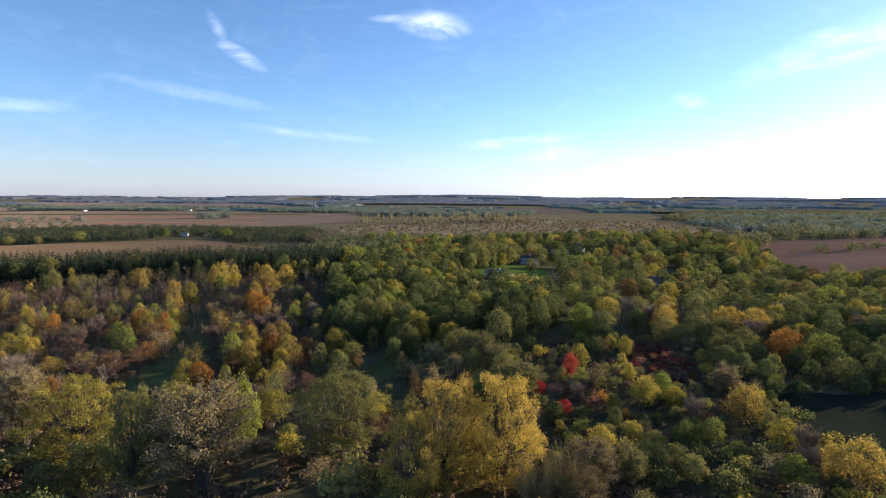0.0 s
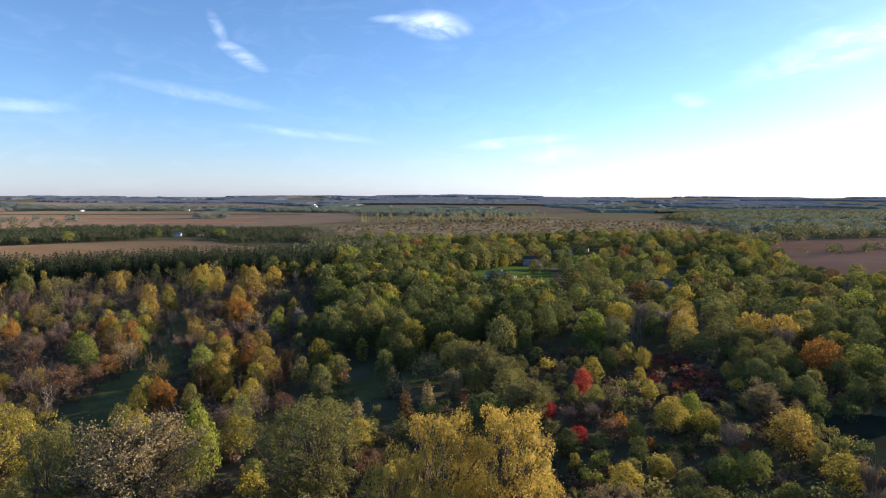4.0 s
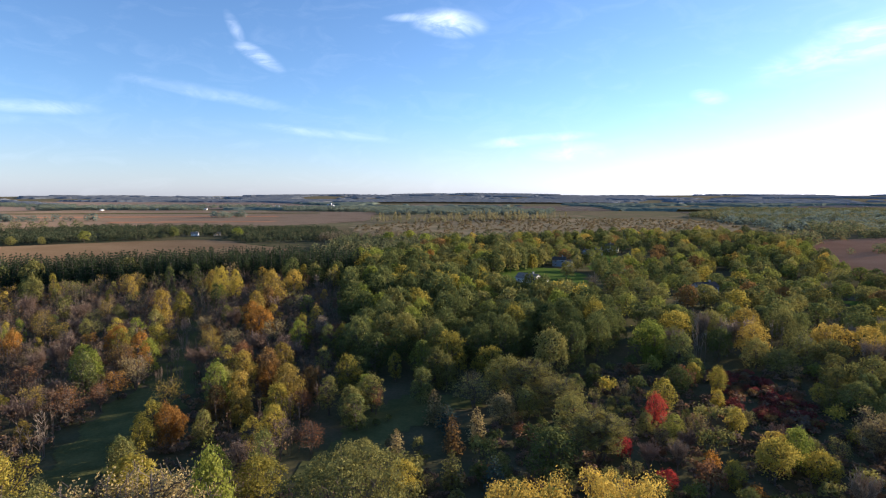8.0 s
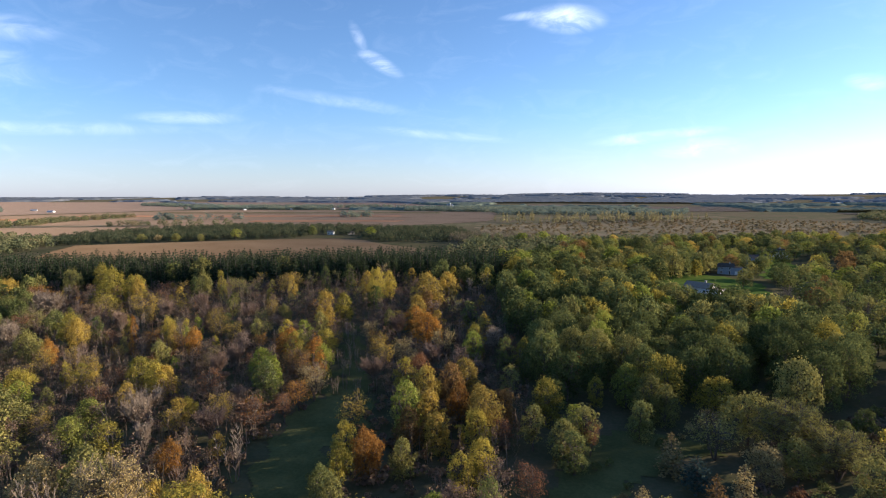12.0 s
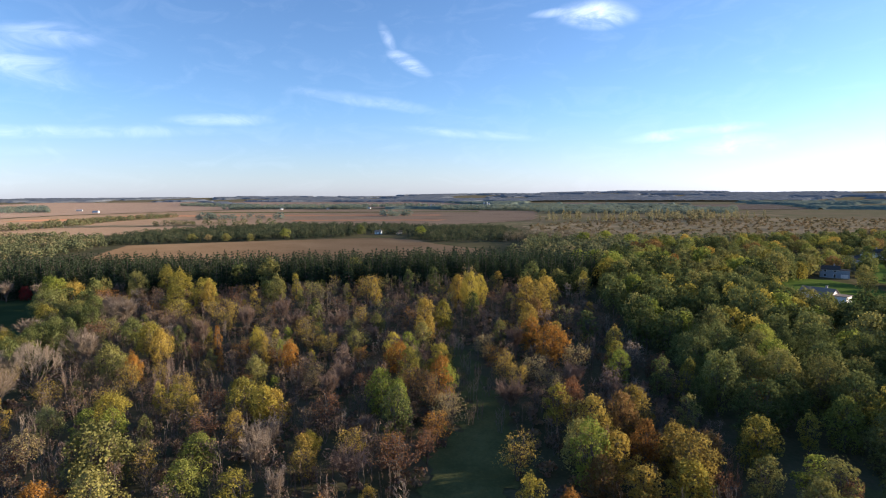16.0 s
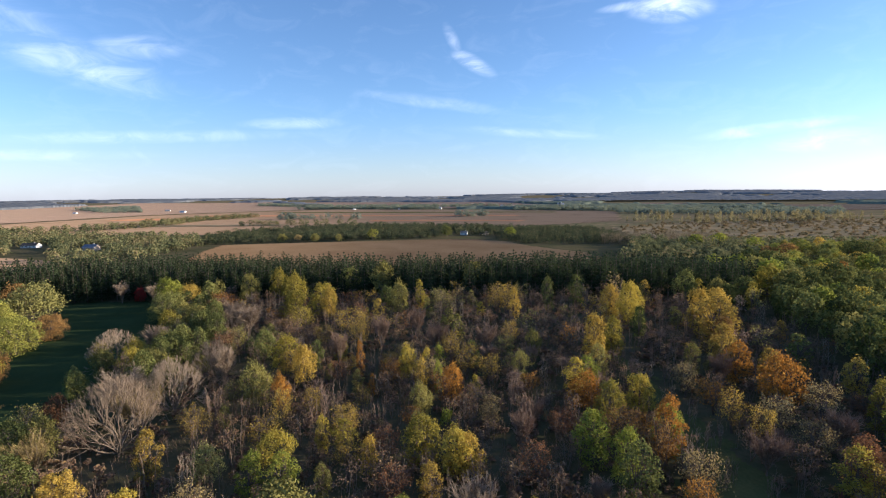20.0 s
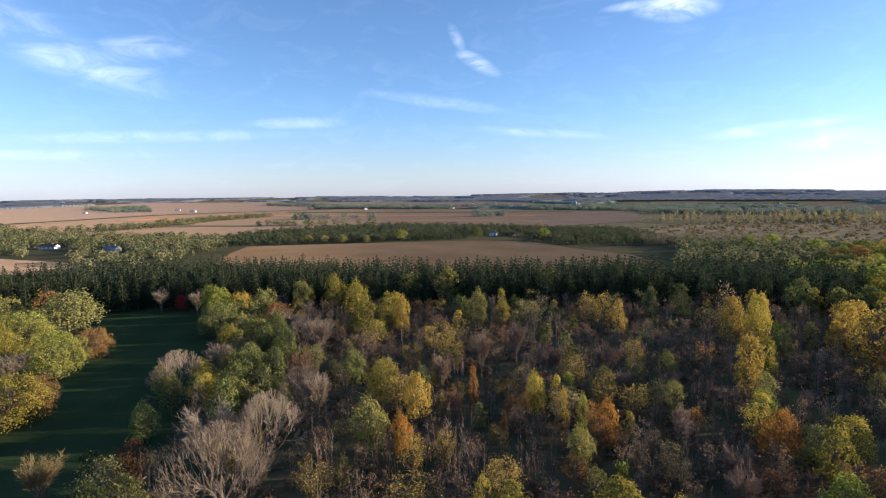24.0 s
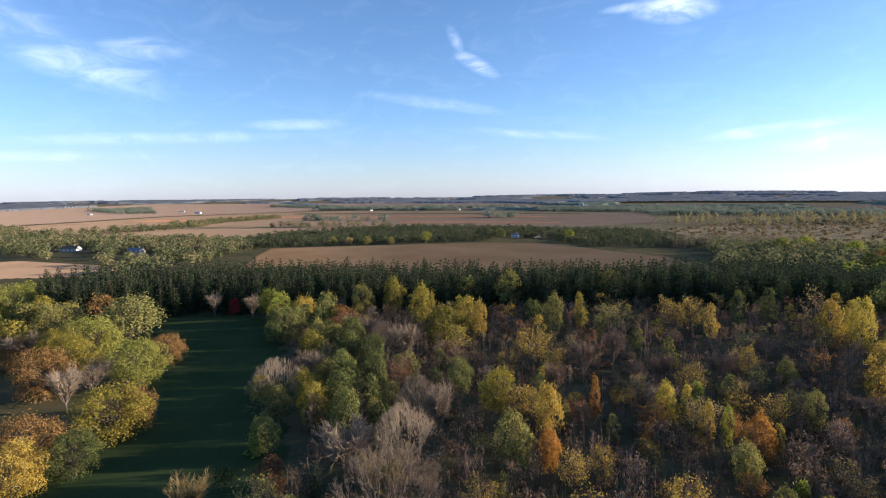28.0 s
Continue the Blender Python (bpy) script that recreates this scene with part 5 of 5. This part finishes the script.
house(34, 353, -38, 13, 8, 3.2, WHITE_WALL, TAN_ROOF, "low white bungalow with a weathered tan roof on a lawn", 5.5)
house(68, 440, -14, 9.5, 7, 5.0, BLUE_WALL, DARK_ROOF, "two-storey blue-grey house among trees", 5.0)
house(131, 339, 12, 12, 8, 5.0, BLUE_WALL, DARK_ROOF, "blue-grey house with a dark roof among trees", 0)
house(134, 552, -20, 12, 8, 5.4, WHITE_WALL, DARK_ROOF, "white two-storey house with a dark roof among trees", 4)
house(112, 520, 20, 16, 9, 3.2, BLUE_WALL, DARK_ROOF, "long low blue-grey house among trees", 0)
house(-2, 392, 0, 11, 8, 4.6, TAN_WALL, DARK_ROOF, "tan house half hidden by trees", 0)
house(100, 390, 30, 11, 8, 3.0, BLUE_WALL, DARK_ROOF, "low blue-grey house half hidden by trees", 0)
house(-687, 416, 20, 16, 8, 2.6, WHITE_WALL, DARK_ROOF, "long white house with a dark roof by the fields", 0)
house(-599, 417, 15, 12, 8, 3.0, TAN_WALL, BLUE_ROOF, "low house with a blue-grey metal roof behind trees", 0)
house(-330, 690, 10, 8, 6, 3.2, WHITE_WALL, TAN_ROOF, "white farmhouse at the field edge under trees", 0)
house(-308, 700, 40, 9, 6, 2.6, TAN_WALL, DARK_ROOF, "white farm shed at the field edge", 0, False)
for x, y, turn, l, d, e in ((-1010, 1830, 20, 16, 10, 6), (-870, 1870, 0, 26, 12, 6), (-1180, 1800, 70, 18, 10, 5), (-480, 1900, 30, 24, 14, 8), (-1700, 1500, 0, 40, 14, 6), (-1420, 2100, 20, 24, 12, 6), (-780, 2350, 10, 30, 12, 6),
                            (-1950, 1650, 30, 34, 12, 6), (-2050, 1350, 0, 30, 12, 5), (-640, 2700, 0, 30, 14, 7), (700, 2500, 0, 30, 14, 6)):
    house(x, y, turn, l * .6, d * .6, e * .7, WHITE_WALL, STEEL, "distant white farm building with a metal roof", 0, False, False)
for x, y, h in ((-455, 1905, 17), (-446, 1908, 20), (-437, 1902, 15)):
    silo = new("silo")
    silo.matrix_basis = pose(x, y, float(ground_z(x, y)))
    tagged(silo, "tall grey farm silo with a domed steel cap", "silo", "silos of the farm")
    sh, cap = Shape(1), Shape(2)
    sh.tubes(np.array([0, 0, -1.0]), np.array([0, 0, h]), 3.2, 3.2, 14)
    part("barrel", sh.array(), CONCRETE, silo)
    for k in range(4):
        a0, a1 = math.pi / 8 * k, math.pi / 8 * (k + 1)
        cap.tubes(np.array([0, 0, h + 2.4 * math.sin(a0)]), np.array([0, 0, h + 2.4 * math.sin(a1)]), 3.25 * math.cos(a0), 3.25 * math.cos(a1) + .01, 14)
    part("cap", cap.array(), STEEL, silo)

GARDENS = [(-40, 400), (-60, 470), (-20, 560), (60, 640), (180, 690), (330, 700), (325, 560), (255, 400), (150, 376), (66, 336), (60, 318), (20, 345)]
YARDS = ([(8, 372), (12, 425), (60, 425), (78, 400), (66, 330), (48, 312), (22, 325), (18, 345)], [(118, 336), (146, 342), (142, 318), (120, 312)], [(52, 418), (54, 436), (84, 436), (84, 418)], [(86, 430), (100, 470), (122, 520), (130, 470), (112, 425)], [(118, 385), (130, 405), (196, 405), (160, 380)])
fill(GARDENS, 1600, 8.8, (9, 13.5), ((("maple", "olive"), 7), (("maple", "yellow"), 2), (("maple", "green"), 7), (("maple", "gold"), 1), (("maple", "pale"), 6), (("maple", "lime"), 2), (("pine", "blue"), 1), (("maple", "bronze"), 1)), 61, YARDS + (SOUTH_FIELD, BLUE_HOUSE_YARD), "garden trees round the houses", 320)
for x, y, c in ((18, 402, "olive"), (44, 414, "yellow"), (76, 416, "olive"), (90, 450, "green"), (50, 436, "pale"), (12, 366, "green"), (60, 372, "olive"), (150, 398, "olive"), (182, 396, "yellow")):
    plant("maple", c, x, y, rng.uniform(8, 11), rng.uniform(8, 10), "garden trees round the houses")
plant("round", "orange", -26, 379, 15.5, 7)
for x, y, h, w in ((-66, 405, 14, 16), (-56, 414, 13, 15), (-76, 416, 13, 14), (-62, 392, 12, 13), (-48, 400, 12, 13), (-40, 412, 13, 14)):
    plant("maple", "lime", x, y, h, w, "garden trees round the houses")
plant("round", "lime", -60, 620, 13, 17)
plant("round", "lime", -80, 600, 13, 15)
plant("round", "lime", -40, 560, 14, 15)

# ---- woods farther off ----
YOUNG_PLANTATION = [(-530, 480), (-512, 492), (-414, 568), (-312, 655), (-262, 640), (-232, 605), (-130, 640), (-160, 735), (-200, 840), (-300, 830), (-420, 820), (-545, 800), (-620, 690), (-605, 560)]
FARM_YARD = [(-345, 628), (-345, 690), (-280, 690), (-280, 640)]
wood("young_plantation", ("pine", "clump"), YOUNG_PLANTATION, 4200, 4.4, (5, 8.5), GREY_GREEN, 71, "young grey-green plantation behind the field", (FIELD, FARM_YARD), None, 1.2, True, 3.0)
for x, y, h, w, c in ((-262, 655, 13, 13, "lime"), (-392, 580, 12, 12, "pale"), (-440, 545, 9, 9, "olive"), (-455, 536, 8, 9, "tan"), (-335, 650, 12, 10, "green"), (-470, 530, 9, 10, "olive"), (-420, 558, 8, 7, "olive"), (-345, 668, 12, 11, "green")):
    plant("round", c, x, y, h, w, "trees along the field edge")
WEST_WOOD = [(-480, 330), (-440, 290), (-560, 355), (-690, 370), (-780, 380), (-900, 440), (-1000, 490), (-680, 535), (-600, 540), (-520, 470), (-500, 420)]
wood("hedge_woods", ("clump",), WEST_WOOD, 1300, 7.0, (6, 10), MIXED_WOOD, 72, "mixed autumn woods round the western houses", (FIELD, WEST_FIELD, [(-712, 412), (-672, 426), (-560, 360), (-590, 335)], [(-618, 410), (-582, 424), (-520, 372), (-545, 352)]), None, 1.2, True, 3.5)
LEFT_TREES = [(-470, 190), (-430, 262), (-380, 238), (-345, 220), (-345, 160), (-300, 120), (-330, 90), (-460, 120)]
fill(LEFT_TREES, 260, 8, (9, 13), ((("round", "olive"), 3), (("round", "bronze"), 2), (("bare", "grey"), 2), (("round", "yellow"), 2), (("round", "pale"), 3)), 73, OPEN, "park trees beside the lawn", 85)
for poly, number, seed in (([(-900, 460), (-880, 600), (-890, 720), (-990, 920), (-1030, 1130), (-1060, 1130), (-1040, 920), (-945, 720), (-940, 600), (-1000, 460)], 400, 74),
                           ([(-1000, 560), (-1250, 650), (-1290, 620), (-1040, 520)], 90, 75), ([(-760, 770), (-700, 800), (-560, 830), (-560, 850), (-700, 822), (-770, 790)], 26, 76)):
    wood("tree_line", ("clump",), poly, number, 9.0, (7, 12), MIXED_WOOD, seed, "hedgerow of autumn trees across the fields", (), None, 1.2, True, 3.0)
for poly, number, seed in (([(-1500, 1880), (-900, 1800), (-860, 1860), (-1000, 1990), (-1500, 1960)], 330, 77), ([(-600, 1780), (-280, 1720), (-240, 1800), (-560, 1880)], 180, 78),
                           ([(-560, 1200), (-500, 1190), (-480, 1240), (-540, 1260)], 14, 79), ([(-2600, 1700), (-1950, 1400), (-1900, 1500), (-2500, 1950)], 240, 80),
                           ([(-900, 1030), (-860, 1000), (-700, 1060), (-730, 1090)], 24, 81), ([(-2100, 2300), (-1400, 2050), (-700, 2150), (-700, 2260), (-1500, 2250), (-2200, 2500)], 420, 82)):
    wood("tree_line", ("clump",), poly, number, 9.0, (9, 15), HAZED_FAR_WOOD, seed, "distant line of trees across the plain", (), None, 1.3, False, 9.0)
wood("mixed_woods", ("clump",), [(-130, 480), (-60, 470), (-20, 560), (60, 640), (180, 660), (320, 690), (240, 690), (60, 665), (-60, 640), (-130, 640)], 900, 7.5, (7, 11), MIXED_WOOD, 83, "mixed autumn woods behind the gardens", FIELDS, None, 1.2, True, 2.5)
wood("mixed_woods", ("clump",), [(430, 650), (600, 740), (640, 490), (900, 700), (1400, 1200), (1300, 1700), (900, 1900), (520, 1300), (500, 900)], 4200, 10, (8, 13), MIXED_WOOD, 84, "mixed autumn woods beyond the brown field", (SOUTH_FIELD,) + EAST_GAPS, None, 1.3, True, 9.0)
wood("mixed_woods", ("clump",), [(330, 360), (640, 480), (900, 700), (700, 200), (420, 200)], 1100, 9, (9, 13), MIXED_WOOD, 85, "mixed autumn woods beside the brown field", (SOUTH_FIELD,), None, 1.25, True, 3.0)
wood("hedge_trees", ("clump",), [(352, 590), (420, 650), (560, 690), (590, 725), (427, 668), (345, 700), (335, 640)], 60, 10, (8, 13), MIXED_WOOD, 86, "hedgerow of round trees along the brown field", (), None, 1.25, True, 2.5)
wood("hedge_trees", ("clump",), [(300, 486), (430, 536), (560, 590), (554, 604), (426, 552), (296, 500)], 46, 7, (5, 9), MIXED_WOOD, 99, "hedgerow of low trees across the brown field", (), None, 1.25, True, 2.5)
wood("poplar_grove", ("oval",), [(-180, 1060), (-60, 1010), (60, 1080), (220, 1160), (200, 1330), (20, 1260), (-150, 1150)], 170, 8, (6, 19), foliage("poplar_leaves", ((.1, (.18, .16, .09)), (.5, (.31, .27, .14)), (.9, (.42, .36, .18))), .05), 87, "pale yellow poplars on the marsh", (), PALE_BARK, .65, False, 5.0)
wood("marsh_brush", ("shrub",), BOG, 1300, 4, (1.5, 4.5), foliage("marsh_leaves", ((.1, (.12, .11, .06)), (.5, (.21, .165, .09)), (.9, (.25, .16, .09))), .04), 88, "brown brush on the marsh", (), None, 1.3, False, 10.0)
wood("bare_thicket", ("sapling",), [(-160, 615), (-170, 690), (-90, 735), (-40, 700), (-60, 650)], 320, 4.5, (7, 10), foliage("bare_thicket_twigs", ((.1, (.13, .105, .07)), (.5, (.22, .18, .12)), (.9, (.28, .24, .16))), .1), 89, "dense tan thicket of bare willows", (), PALE_BARK, 1.2, False, 2.0)
for poly, mat in (([(-1250, 1150), (-420, 1240), (-430, 1300), (-1270, 1230)], RED_SOIL), ([(-1240, 1420), (-380, 1480), (-390, 1540), (-1260, 1500)], MEADOW), ([(-960, 700), (-690, 800), (-700, 840), (-980, 760)], MARSH),
                  ([(-1260, 900), (-1060, 960), (-1080, 1080), (-1300, 1000)], RED_SOIL), ([(-620, 960), (-340, 1010), (-350, 1050), (-640, 1010)], RED_SOIL)):
    patch("field_strip", poly, 14.0, .9, mat, "long strip of darker crop land on the plain", "field", 3.0)
PALE = ([(20, 1700), (160, 1760), (150, 1900), (-60, 1850)], [(640, 1500), (900, 1560), (860, 1680), (620, 1620)], [(1200, 2100), (1700, 2200), (1650, 2400), (1180, 2280)], [(-200, 2500), (220, 2560), (200, 2760), (-260, 2700)], [(900, 2700), (1500, 2800), (1450, 2950), (880, 2850)])
for poly in PALE:
    patch("field", poly, 16.0, 1.0, FAR_SOIL, "distant pale field seen between woods", "field", 4.0)


def blur_noise(x, y, size, seed):
    """Smooth value noise, 0 to 1, over arrays."""
    table = np.random.default_rng(seed).random((64, 64))
    u, v = x / size, y / size
    i, j = np.floor(u).astype(int), np.floor(v).astype(int)
    a, b = u - i, v - j
    a, b = a * a * (3 - 2 * a), b * b * (3 - 2 * b)
    at = lambda p, q: table[p % 64, q % 64]
    return (at(i, j) * (1 - a) + at(i + 1, j) * a) * (1 - b) + (at(i, j + 1) * (1 - a) + at(i + 1, j + 1) * a) * b


def far_belt(name, r0, r1, a0, a1, number, sizes, seed, label):
    """Distant woods between two distances and headings, open over the fields."""
    poly = [(-70 + r * math.sin(radians(a)), 50 + r * math.cos(radians(a))) for r, a in [(r0, a0 + (a1 - a0) * k / 8) for k in range(9)] + [(r1, a1 - (a1 - a0) * k / 8) for k in range(9)]]
    wood(name, ("clump",), poly, number, 10, sizes, HAZED_FAR_WOOD, seed, label, FIELDS + (BOG,) + PALE, None, 1.4, False, 3.0)


def canopy(name, r0, r1, a0, a1, share, height, seed, label, mat):
    """Closed tops of far woods as one rolling, lumpy sheet with edges down to the fields."""
    turn = np.radians(np.arange(a0, a1, .13))
    out = np.geomspace(r0, r1, int(math.log(r1 / r0) / .0055))
    R, A = np.meshgrid(out, turn, indexing="ij")
    x, y = -70 + R * np.sin(A), 50 + R * np.cos(A)
    cover = .6 * blur_noise(x, y, 330, seed) + .28 * blur_noise(x, y, 120, seed + 1) + .12 * blur_noise(x, y, 40, seed + 2)
    level = np.quantile(cover, 1 - share)
    bare = np.zeros(x.shape)
    for poly in FIELDS + (BOG,) + PALE:
        bare = np.maximum(bare, inside(poly, x, y))
    soft = sum(np.roll(np.roll(bare, i, 0), j, 1) for i in range(-3, 4) for j in range(-6, 7)) / 91
    edge = np.clip((cover - level - soft * .5) / .05, 0, 1) * (bare < .5)
    lump = .5 * blur_noise(x, y, 11, seed + 3) + .3 * blur_noise(x, y, 34, seed + 4)
    z = ground_z(x, y) - .5 + edge * height * (.55 + .6 * lump)
    G = np.stack([x, y, z], 2)
    quads = np.stack([G[:-1, :-1], G[1:, :-1], G[1:, 1:], G[:-1, 1:]], 2)[(edge[:-1, :-1] + edge[1:, 1:] + edge[1:, :-1] + edge[:-1, 1:]) > 0]
    tagged(new(name, quad_mesh(name, quads, mat)), label, "trees", "", "stuff")


far_belt("distant_woods", 1400, 2000, -16, 12, 1500, (9, 13), 92, "distant mixed woods between fields")
far_belt("distant_woods", 900, 1900, 28, 60, 1500, (8, 12), 96, "distant mixed woods beyond the eastern fields")
canopy("distant_woods", 1850, 2950, -22, 62, .55, 11, 93, "distant mixed woods towards the hills", HAZED_FAR_WOOD)
canopy("distant_woods", 1500, 2950, -78, -56, .3, 11, 95, "distant mixed woods beyond the plain", HAZED_FAR_WOOD)
canopy("distant_woods", 2300, 2950, -56, -22, .3, 11, 96, "distant mixed woods beyond the plain", HAZED_FAR_WOOD)
canopy("hill_woods", 2900, 4750, -80, 64, .72, 12, 94, "wooded hills along the skyline", HAZED_HILL_WOOD)
